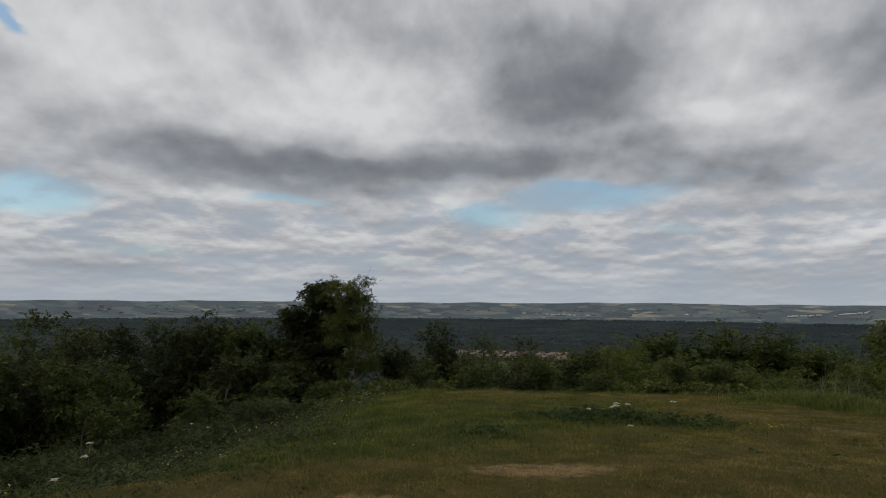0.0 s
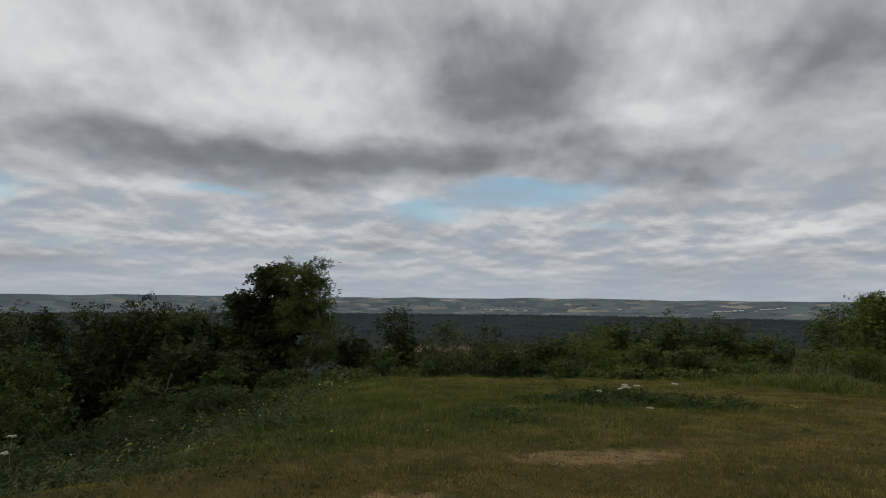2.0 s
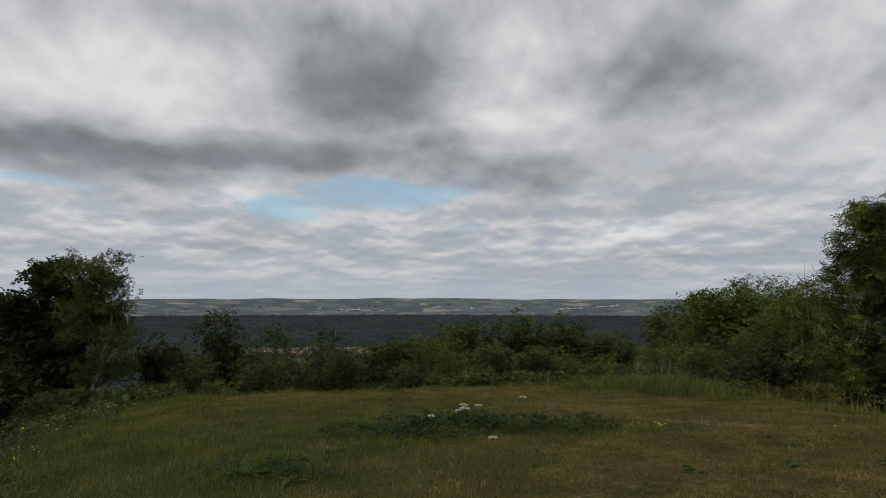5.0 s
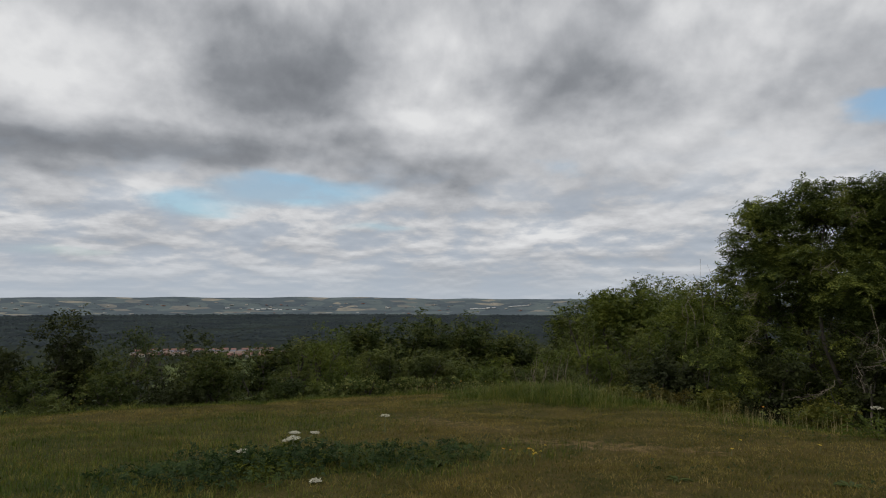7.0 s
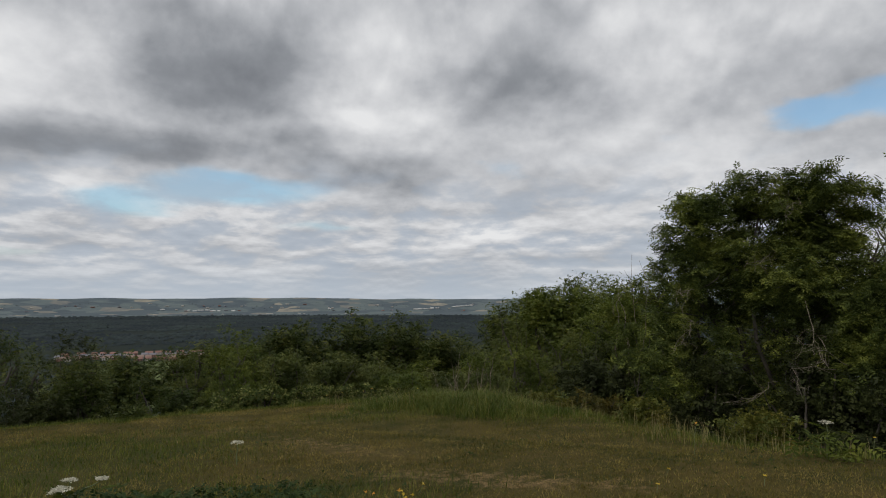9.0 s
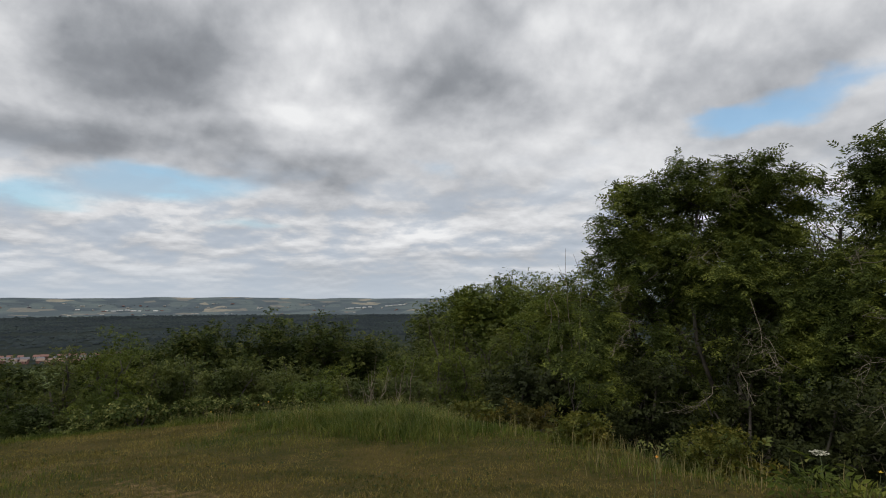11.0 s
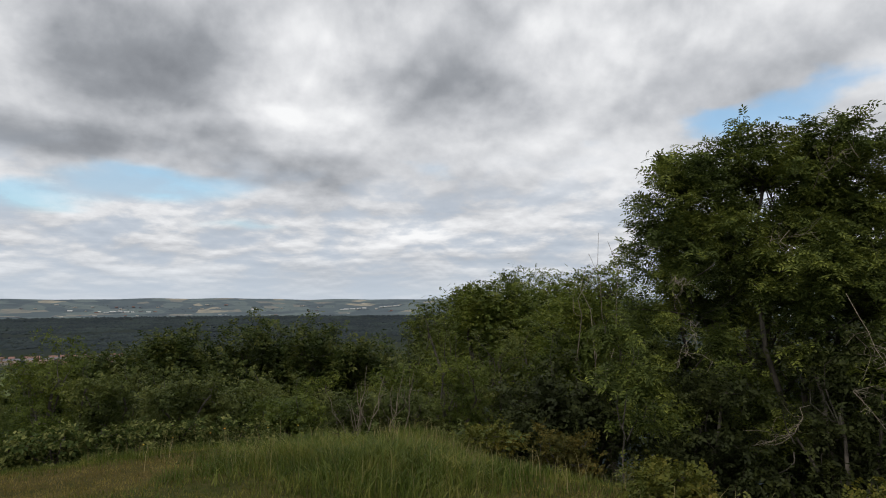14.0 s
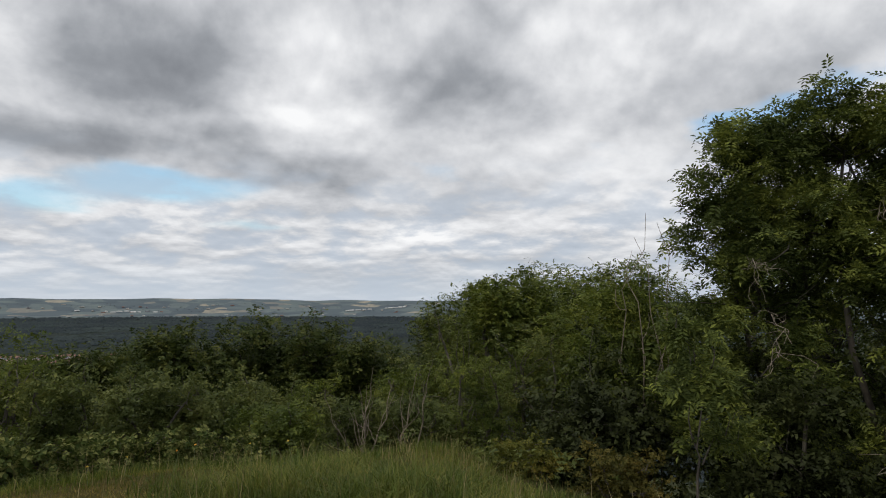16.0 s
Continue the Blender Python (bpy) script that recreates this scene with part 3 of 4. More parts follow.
# the tall ash and its neighbour on the eastern edge
ash = plant("ash_tree", 18.6, 23.2, "tall broad ash tree with feathery green leaves and bare low twigs", "tree",
            [(-0.5, 0.3, 8.3, 1.8, 1.8, 1.7), (-2.1, 1.3, 8.1, 1.15, 1.2, 1.15), (0.6, -1.0, 8.45, 1.4, 1.4, 1.5), (-2.5, 1.5, 6.9, 1.0, 1.1, 1.0), (-2.0, 1.1, 5.2, 1.6, 1.6, 1.4), (-0.4, -0.6, 6.3, 1.7, 1.6, 1.3),
             (0.2, -1.5, 5.4, 1.9, 1.7, 1.5), (1.1, -2.2, 5.5, 1.5, 1.4, 1.4), (0.1, -1.9, 4.0, 1.7, 1.3, 1.4), (-1.7, 0.6, 6.7, 1.5, 1.5, 1.3), (0.5, -0.4, 7.2, 1.6, 1.5, 1.3), (-2.9, 0.9, 3.4, 1.5, 1.5, 1.5), (-1.2, 0.6, 2.6, 1.7, 1.6, 1.3)],
            700, 33000, 0.25, "ash", LEAF_ASH, BARK, 0.12, 11, 0.22, 1.1, EAST, bare=3, skirt=0.5, stems=3)
ash_b = plant("ash_tree", 20.9, 19.6, "large ash tree crowding the brow, dark inside", "tree",
              [(0.1, 0.0, 8.7, 1.6, 1.5, 1.8), (1.0, 0.5, 7.0, 2.0, 1.8, 2.0), (-0.6, -0.8, 6.4, 1.6, 1.6, 1.4), (-1.4, 0.2, 5.0, 1.7, 1.6, 1.5), (0.4, -1.4, 4.4, 2.0, 1.7, 1.6)],
              420, 17000, 0.26, "ash", LEAF_ASH, BARK, 0.2, 12, 0.25, 1.1, EAST, bare=3, skirt=0.5)


def dead_branch(rng, a, b, r0, twigs, sway=0.09):
    """A leafless drooping branch with a few crooked side twigs."""
    main = bent(rng, a, b, r0, 0.004, 8, sway)
    lines = [main]
    for k in range(twigs):
        p, r = main[2 + k % 5]
        d = np.array(b) - np.array(a)
        d = d / np.linalg.norm(d) * min(np.linalg.norm(d) * 0.4, 0.55) * rng.uniform(0.6, 1.1) + rng.normal(size=3) * 0.16
        tw = bent(rng, p, p + d, r * 0.7, 0.003, 5, 0.1)
        lines.append(tw)
        lines.append(bent(rng, tw[2][0], tw[2][0] + rng.normal(size=3) * 0.16 + d * 0.3, 0.004, 0.002, 4, 0.2))
    return lines


rng = np.random.default_rng(5)
for owner, rows in ((ash, ((16.6, 20.4, 0.6, 14.0, 18.2, 0.25), (16.9, 20.2, -0.2, 13.9, 18.5, -0.5), (16.8, 20.9, 1.5, 14.2, 19.2, 0.9), (16.2, 21.3, -0.6, 13.5, 20.4, -0.9), (15.6, 23.3, 0.9, 13.3, 21.5, 0.4),
                           (15.6, 23.6, 1.8, 13.8, 22.0, 1.7), (16.8, 22.0, 2.8, 14.9, 20.3, 2.6), (16.9, 21.5, 3.6, 15.4, 19.8, 3.9))),
                    (ash_b, ((18.2, 17.8, 0.4, 14.6, 17.0, 0.2), (18.4, 17.6, -0.3, 14.7, 16.4, -0.6), (18.0, 17.9, 1.4, 15.1, 17.2, 1.2), (18.4, 18.5, 2.4, 16.0, 17.6, 2.5)))):
    o = np.array(owner.location)
    for r in rows:
        v, f = tubes(dead_branch(rng, np.array(r[:3]) - o, np.array(r[3:]) - o, 0.0065, 9), 5)
        part("dead_branch", mesh_from("dead_branch", v, f, [DEADWOOD], True), owner, "bare bleached dead branch")

for k, (x, y, top, w, leaves) in enumerate(((21.6, 48.2, 1.8, 5.4, 4200), (24.5, 43, 2.6, 7.0, 3500), (20.6, 43.5, 1.9, 4.6, 5000), (24.0, 36.5, 2.8, 6.5, 3500), (18.4, 36.6, 1.8, 4.8, 6000), (17.6, 31.8, 1.7, 4.2, 5500), (16.9, 28.6, 1.3, 3.6, 4500),
                                             (28, 33, 3.5, 7, 2000), (24.5, 26, 4.6, 6.5, 3000), (21.2, 26.0, 3.6, 5.0, 3500), (23.8, 21.5, 5.0, 5.5, 3500))):
    tree("hedgerow_tree", x, y, top, w, "rounded bright green broadleaf tree in a dense wood", LEAF_WOOD, "fine", int(leaves * (2.0 if y < 33 else 1.6)), 0.21 if y < 33 else 0.27, 20 + k, 0.3 if y > 33 else 0.05, EAST, clumps=420, spread=w * 0.05 + 0.1, lift=1.5)
for k, (x, y, top, w) in enumerate(((10.4, 56, -0.25, 7.6), (15.2, 56, -0.3, 7.6), (5.4, 52, -0.9, 6.6), (20.5, 60, -1.5, 7), (0.5, 56, -2.6, 7), (-5, 55, -2.8, 7), (12.8, 59, -0.5, 7), (7.4, 55, -1.0, 6.4), (18.2, 53, -1.1, 5.6), (2.8, 58, -1.9, 6.5), (22.4, 54, -0.6, 6))):
    tree("hillside_tree", x, y, top, w, "dark rounded broadleaf tree standing down the slope", LEAF_THORN, "fine", 6500, 0.44, 40 + k, 0.15, SCRUB, clumps=360, spread=0.42, lift=1.2)

# shrubs added at the eastern wood's foot, dark leaf colour standing in for shade
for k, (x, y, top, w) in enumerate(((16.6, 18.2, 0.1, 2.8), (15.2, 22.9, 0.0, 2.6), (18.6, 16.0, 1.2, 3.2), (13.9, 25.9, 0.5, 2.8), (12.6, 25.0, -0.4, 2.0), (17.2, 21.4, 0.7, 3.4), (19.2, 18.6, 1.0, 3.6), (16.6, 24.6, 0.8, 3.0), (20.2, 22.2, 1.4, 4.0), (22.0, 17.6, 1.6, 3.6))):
    tree("shade_dark_bush", x, y, top, w, "bush at the foot of the wood, leaves coloured dark for shade", LEAF_DARK, "fine", 2600, 0.22, 140 + k, 0.0, EAST, category="bush", stems=3, clumps=110, bare=1)
for k, (x, y, top, w) in enumerate(((11.2, 17.0, -0.42, 1.5), (11.7, 22.9, -0.9, 1.2), (11.0, 24.4, -1.05, 1.3), (10.0, 18.6, -0.75, 0.9))):
    tree("yellowing_shrub", x, y, top, w, "small shrub with leaves turning yellow and bronze", (LEAF_YELLOW, LEAF_BRONZE)[k == 1], "broad", 1500, 0.1, 150 + k, 0.0, EAST, category="shrub", stems=3, clumps=45, spread=0.13)
plant("ash_sapling", 12.45, 22.1, "thin ash sapling with a bare stem and sparse leaves", "tree",
      [(0.0, 0, 2.0, 0.5, 0.5, 0.5), (-0.25, 0.1, 2.7, 0.4, 0.4, 0.35), (0.3, 0.0, 1.3, 0.45, 0.4, 0.3)], 40, 380, 0.24, "ash", LEAF_ASH, BARK, 0.02, 160, 0.16, 0.6, EAST, bare=5)
plant("ash_sapling", 14.9, 26.6, "leafy young ash with bare pointed shoots", "tree",
      [(0, 0, 3.2, 0.9, 0.9, 1.0), (-0.4, 0, 2.3, 0.9, 0.9, 0.9), (0.3, 0.2, 4.1, 0.6, 0.6, 0.6)], 80, 1700, 0.28, "ash", LEAF_WOOD, BARK, 0.05, 161, 0.22, 0.6, EAST, bare=2)


def bare_stems(name, x, y, label, tips, r, seed, category="dead shrub"):
    rng = np.random.default_rng(seed)
    root = thing(name, x, y, label, category)
    o = np.array(root.location)
    for tip in tips:
        foot = np.array((rng.normal() * 0.18, rng.normal() * 0.18, 0.0))
        v, f = tubes(dead_branch(rng, foot, np.array(tip) - o, r, 3, 0.05), 5)
        part("stem", mesh_from("stem", v, f, [DEADWOOD], True), root)
    return root


bare_stems("dead_shrub", 9.4, 27.6, "bleached dead shrub of crooked bare stems", ((8.6, 27.6, -0.7), (9.5, 27.4, -0.15), (9.25, 27.5, -0.5), (9.9, 27.3, -0.4), (9.0, 27.4, -0.9)), 0.022, 7)
bare_stems("dead_shrub", 10.3, 27.4, "bleached dead shrub of crooked bare stems", ((10.3, 27.1, -0.25), (10.55, 27.0, -0.12), (10.1, 27.3, -0.6)), 0.02, 8)
bare_stems("bare_sapling", 14.75, 25.7, "leafless sapling with thin upright twigs", ((14.8, 25.6, 3.0), (14.65, 25.8, 2.5), (15.0, 25.5, 2.8), (14.5, 25.7, 2.2)), 0.02, 9, "sapling")

# the pair that stands above the western hedge
plant("sycamore_tree", -11.9, 29.6, "dark dense sycamore tree taller than the hedge", "tree",
      [(0, 0, 5.05, 1.35, 1.4, 1.35), (-1.0, -0.3, 4.4, 1.2, 1.3, 1.3), (0.8, -0.4, 4.1, 1.3, 1.3, 1.4), (-0.4, -0.7, 2.4, 1.9, 1.4, 1.5), (-1.4, 0, 2.2, 1.3, 1.4, 1.4)],
      210, 8500, 0.28, "broad", LEAF_DARK, BARK, 0.13, 61, 0.22, 0.7, HEDGE, skirt=0.7)
plant("willow_tree", -9.95, 28.0, "slender pale-barked willow with thin light foliage", "tree",
      [(-0.3, 0, 5.0, 0.9, 0.9, 1.1), (0.4, 0, 4.7, 0.75, 0.9, 1.2), (-0.5, 0.2, 3.5, 1.0, 1.0, 1.2), (0.6, 0, 2.6, 0.9, 1.0, 1.0), (0.2, 0.4, 1.6, 1.1, 1, 0.9)],
      150, 4600, 0.22, "willow", LEAF_WILLOW, BARK_PALE, 0.07, 62, 0.22, 0.3, HEDGE, bare=2, skirt=0.6)
for k, (x, y, top, w) in enumerate(((-20.3, 21.2, 1.5, 4.0), (-18.7, 25.4, 1.0, 3.8), (-16.4, 28.6, 1.1, 3.8), (-14.2, 30.5, 1.2, 3.4), (-23, 17.5, 1.4, 4.5), (-22.5, 23.5, 0.9, 4.6),
                                    (-6.9, 32.5, 0.8, 3.2), (-14.5, 25.5, -0.4, 3.4), (-17.5, 20.8, -0.3, 3.6), (-20, 16.5, 0.0, 3.8), (-12.4, 26.4, -0.7, 2.8), (-25.5, 13.5, 1.0, 4.5), (-9.0, 32.0, -0.3, 3.0), (-19.5, 29, 0.7, 4.0), (-21.6, 19.2, 1.2, 3.8), (-19.6, 23.3, 1.15, 3.6), (-17.6, 27.0, 1.2, 3.6), (-15.4, 29.6, 1.1, 3.4), (-13.2, 31.4, 1.2, 3.4), (-24.4, 15.4, 1.3, 4.2))):
    tree("hawthorn_tree", x, y, top, w, "dark leafy hedge tree with an uneven top", (LEAF_DARK, LEAF_DARK, LEAF_THORN)[k % 3], "fine", 5200, 0.28, 70 + k, 0.0, HEDGE, stems=3, clumps=230, bare=1)
for k, (x, y, top, w) in enumerate(((-10.2, 20.4, -1.3, 2.2), (-12.4, 20.0, -1.2, 2.4), (-14.6, 18.6, -1.2, 2.4), (-8.4, 21.8, -1.5, 1.8), (-7.0, 23.6, -1.3, 1.5), (-9.6, 24.8, -1.1, 2.4), (-7.6, 26.2, -1.0, 2.2), (-6.6, 28.6, -0.7, 2.6), (-11.6, 23.4, -1.0, 2.4))):
    tree("hazel_bush", x, y, top, w, "yellowish green young bush in front of the hedge", LEAF_THORN, "fine", 2400, 0.19, 90 + k, 0.0, HEDGE, category="bush", stems=4, clumps=70)

# scrub that rises behind the brow
for k, (x, y, top, w) in enumerate(((-4.6, 31.5, 0.25, 3.2), (-2.6, 31.4, 0.0, 2.6), (-1.6, 28.2, -0.4, 2.0), (1.4, 31.0, 0.0, 1.8), (2.6, 33.2, 0.1, 3.0), (4.6, 36.0, -0.9, 3.0), (6.9, 30.2, -0.7, 2.2),
                                    (8.7, 30.4, -0.8, 2.2), (11.6, 31.0, -0.5, 2.6), (14.5, 36.0, -0.6, 4.0), (15.4, 31.5, 0.7, 3.2), (12.6, 29.0, -0.3, 2.2), (7.8, 28.0, -0.9, 1.8), (5.6, 28.2, -0.5, 1.7), (4.2, 27.6, -0.4, 1.5), (2.6, 28.6, -0.8, 1.8), (1.2, 27.2, -1.1, 1.5),
                                    (-2.6, 26.6, -1.0, 1.9), (-4.4, 27.4, -0.8, 2.2), (-5.8, 25.6, -1.2, 1.8), (0.0, 26.4, -1.5, 1.4), (17.8, 40, 0.6, 4.0), (9.5, 36.5, -1.4, 3.4), (-3.5, 35, -0.4, 3.4), (-0.5, 37, -1.6, 3.0), (9.6, 29.2, -0.95, 2.4), (10.8, 28.6, -0.95, 2.2))):
    top += 0.2 if top > -0.9 else 0.0
    y += 1.0 if y < 28 else 0.0
    tree("scrub_bush", x, y, top, w, ("young mixed scrub bush with dense green leaves", "grey-green sallow bush with small leaves", "dark young sycamore bush with broad leaves", "feathery young ash bush")[k % 4],
         (LEAF_THORN, LEAF_DARK, LEAF_THORN, LEAF_MID)[k % 4] if x < 1.5 else (LEAF_WOOD, LEAF_WILLOW, LEAF_MID, LEAF_WOOD)[k % 4], ("fine", "fine", "fine", "ash")[k % 4], 1300 if k % 4 == 3 else 3600, 0.18 if k % 4 == 3 else 0.155, 100 + k, 0.0, SCRUB, category="bush", stems=3, clumps=110, bare=1)
tree("flowering_dogwood", 3.4, 26.5, -0.85, 1.1, "low bush spotted with pale yellow-green leaves", LEAF_PALE, "broad", 700, 0.16, 171, 0.0, SCRUB, category="shrub", stems=3, clumps=40, spread=0.12)
for k, (x, y, top, w) in enumerate(((2.5, 26.7, -1.0, 1.0), (4.7, 26.9, -0.95, 1.3), (5.6, 27.2, -1.0, 1.1), (6.7, 27.0, -1.0, 1.2))):
    tree("flowering_dogwood", x, y, top, w, "low bush spotted with pale yellow-green leaves", LEAF_PALE, "broad", 600, 0.15, 172 + k, 0.0, SCRUB, category="shrub", stems=3, clumps=36, spread=0.14)
for k, (x, y, w) in enumerate(((-7.6, 8.6, 3.2), (-9.4, 10.8, 3.6), (-11.8, 9.6, 3.6), (-11.2, 13.6, 3.8), (-8.2, 12.6, 3.0), (-14.0, 12.8, 4.0), (-13.6, 16.2, 3.4), (-10.2, 6.6, 3.4), (-7.6, 15.6, 2.6), (-10.2, 17.4, 2.8))):
    tree("bramble_thicket", x, y, ground_z(x, y) + 1.0, w, "low tangled bramble thicket with grey-green leaves", LEAF_BRAMBLE, "fine", 3600, 0.13, 180 + k, 0.0, "brambles", category="bramble", stems=4, clumps=170, spread=0.2, lift=1.2)


# ---- grass and low plants ----
def grow(name, n, box, keep, length, width, curl, mats, label, seed, segments=1, category="grass"):
    """Loose blades over a stretch of ground. keep(x, y) gives the share that stays; length(x, y) in metres."""
    rng = np.random.default_rng(seed)
    x, y = rng.uniform(box[0], box[1], n), rng.uniform(box[2], box[3], n)
    ok = rng.random(n) < keep(x, y)
    x, y = x[ok], y[ok]
    n = len(x)
    z = height(x, y)
    ln = length(x, y) * rng.uniform(0.5, 1.25, n)
    a = rng.uniform(0, 2 * math.pi, n)
    b_ = a + rng.uniform(0.8, 2.2, n)
    wd = width * rng.uniform(0.7, 1.4, n)
    side = np.stack([np.cos(a) * wd, np.sin(a) * wd, np.zeros(n)], 1)
    foot = np.stack([x, y, z - 0.01], 1)
    bend = np.stack([np.cos(b_), np.sin(b_), np.zeros(n)], 1) * (ln * rng.uniform(0.1, curl, n))[:, None]
    rise = np.stack([np.zeros(n), np.zeros(n), ln], 1)
    if segments == 1:
        v = np.stack([foot - side, foot + side, foot + bend + rise * 0.9], 1)
        f = np.arange(3 * n).reshape(n, 3)
    else:
        mid = foot + rise * 0.6 + bend * 0.3
        v = np.stack([foot - side, foot + side, mid - side * 0.7, mid + side * 0.7, foot + rise * 0.97 + bend], 1)
        base = np.arange(n)[:, None] * 5
        f = np.concatenate([base + np.array([0, 1, 3]), base + np.array([0, 3, 2]), base + np.array([2, 3, 4])], 0)
    return tagged(new(name, mesh_from(name, v.reshape(-1, 3), f, mats)), label, category, kind="stuff")


def lawn_share(x, y):
    return np.where(edge(x, y) > 0.8, 0.0, (1 - 0.85 * np.clip(bury(x, y, WORN) * 1.1 + 0.5 * lumps(x, y, 0.23, 2.0) * bury(x, y, WORN), 0, 1)) * (1 - 0.6 * bury(x, y, LUSH))) * (0.5 + 0.5 * np.clip(lumps(x, y, 0.5, 4.0) + 0.6, 0, 1))


def fringe(x, y):
    d = edge(x, y)
    return np.clip(1 - np.abs(d + 0.1) / 1.5, 0, 1) * np.where((x > 8) & (y < 20), np.clip(0.5 - d, 0.0, 0.6), 1.0)


def tall(x, y):
    return bury(x, y, [(7.7, 21.4, 1.0, 1.5, 10, 1.0), (6.9, 22.9, 1.3, 0.9, 0, 0.8)])


DRY = [(4.4, 9.6, 3.4, 2.6, 10, 0.9), (5.6, 12.8, 3.0, 2.0, -20, 0.9), (4.2, 16.6, 1.3, 2.6, 25, 0.9), (2.6, 20.6, 1.5, 1.5, 20, 0.9), (6.4, 16.2, 1.6, 1.4, 0, 0.6), (-1.0, 20.9, 1.6, 0.8, 5, 0.8), (-3.6, 18.2, 0.7, 1.5, 15, 0.7),
       (0.4, 7.6, 3.0, 1.5, 10, 0.5), (-1.4, 15.6, 1.4, 0.4, 10, 0.6), (4.2, 23.6, 2.0, 0.9, 0, 0.8)]
NETTLES = [(1.3, 14.1, 1.5, 0.5, 8, 0.8), (0.3, 13.4, 0.6, 0.4, 0, 0.7), (-1.2, 11.2, 0.5, 0.25, 10, 0.6), (3.0, 14.1, 0.3, 0.22, 0, 1.0)]

grow("lawn_grass", 470000, (-6.0, 11.5, 4.5, 26.2), lawn_share, lambda x, y: 0.046 + 0.012 * bury(x, y, LUSH) + 0.02 * lumps(x, y, 0.7, 3), 0.0045, 1.1, [GRASS], "short dry lawn grass, olive and straw coloured", 201)
grow("near_lawn_grass", 240000, (-2.8, 7.4, 5.2, 13.4), lawn_share, lambda x, y: 0.03 + 0.012 * lumps(x, y, 0.3, 3), 0.003, 1.6, [GRASS], "short dry turf along the trodden way", 207)
grow("dry_grass", 230000, (-6.0, 10.5, 4.5, 26.0), lambda x, y: bury(x, y, DRY) * np.clip(lawn_share(x, y) * 1.3, 0, 1), lambda x, y: 0.05 + 0.02 * lumps(x, y, 0.4, 5), 0.0042, 1.3, [GRASS_DRY], "golden brown dried grass in the lawn", 206)
grow("meadow_grass", 170000, (-7.5, 11.5, 8.0, 26.5), lambda x, y: np.clip(bury(x, y, LUSH) * 0.9 + fringe(x, y), 0, 1) * (edge(x, y) < 2.5), lambda x, y: 0.09 + np.where(x < 4, 0.02, np.where(y < 18, 0.05, 0.1)) * fringe(x, y) + 0.06 * lumps(x, y, 0.6, 1), 0.004, 0.9, [GRASS_LUSH], "longer green meadow grass", 202, 2)
grow("tall_grass", 66000, (5.0, 11.5, 14.0, 26.0), lambda x, y: tall(x, y) * (edge(x, y) < 2.0), lambda x, y: 0.16 + 0.24 * tall(x, y) + 0.14 * lumps(x, y, 0.5, 6), 0.0045, 1.7, [GRASS_LUSH], "tall uncut green grass on the brow", 203, 2)
grow("seeding_grass", 24000, (-7.5, 12.5, 7.0, 26.5), lambda x, y: np.clip(np.clip(1 - np.abs(edge(x, y) + 0.2) / 1.2, 0, 1) * 0.5 + tall(x, y) * 0.4, 0, 1) * (x > 4), lambda x, y: 0.36 + 0.2 * tall(x, y) + 0 * x, 0.0033, 0.5, [STRAW], "thin straw-coloured grass stalks gone to seed", 204, 2)
grow("rough_grass", 60000, (-12, 13, 5.0, 29.0), lambda x, y: np.clip(edge(x, y), 0, 1) * (edge(x, y) < 5) * 0.9, lambda x, y: 0.18 + 0.08 * lumps(x, y, 0.8, 2), 0.006, 0.9, [LEAF_MID], "rank grass on the bank below the brow", 205, 2)


def low_leaves(name, n, box, keep, tallness, size, kind, leaf, label, seed, category):
    rng = np.random.default_rng(seed)
    x, y = rng.uniform(box[0], box[1], n), rng.uniform(box[2], box[3], n)
    ok = rng.random(n) < keep(x, y)
    x, y = x[ok], y[ok]
    z = height(x, y) + tallness(x, y) * rng.random(len(x)) ** 0.6
    v, f = scatter(spray(kind), np.stack([x, y, z], 1), frames_for(rng, len(x), 1.0, 0.2), size * rng.uniform(0.6, 1.3, len(x)))
    return tagged(new(name, mesh_from(name, v, f, [leaf])), label, category, kind="stuff")


low_leaves("undergrowth", 30000, (-24, 24, 5, 40), lambda x, y: np.clip((edge(x, y) - 0.3) / 1.2, 0, 1) * np.where(((x > 10.5) & (y < 27)) | ((x < -3) & (y < 20)), 0.04, 1.0), lambda x, y: 0.25 + 0.4 * np.clip(lumps(x, y, 1.2, 3) + 0.4, 0, 1), 0.16, "fine", LEAF_MID, "mixed leafy undergrowth covering the slope", 211, "undergrowth")
low_leaves("bank_herbs", 26000, (-13, -3, 6, 25), lambda x, y: np.clip((edge(x, y) + np.interp(y, (8, 11, 15), (1.8, 1.6, -0.4))) / 1.8, 0, 1) * (edge(x, y) < 6), lambda x, y: (0.12 + 0.4 * np.clip(lumps(x, y, 0.7, 9) + 0.5, 0, 1)) * np.clip(0.4 + edge(x, y) / 3, 0.25, 1), 0.085, "fine", LEAF_HERB, "dense leafy herbs on the western bank", 214, "undergrowth")
for petal, n, word, seed in ((YELLOW, 900, "yellow", 215), (PETAL, 700, "white", 216)):
    low_leaves("bank_flowers", n, (-13, -2.8, 6, 24), lambda x, y: (edge(x, y) > -0.2) * (edge(x, y) < 4.5), lambda x, y: 0.25 + 0.3 * np.clip(lumps(x, y, 0.7, 9) + 0.5, 0, 1), 0.022, "broad", petal, "tiny " + word + " flowers dotted over the bank", seed, "wildflowers")
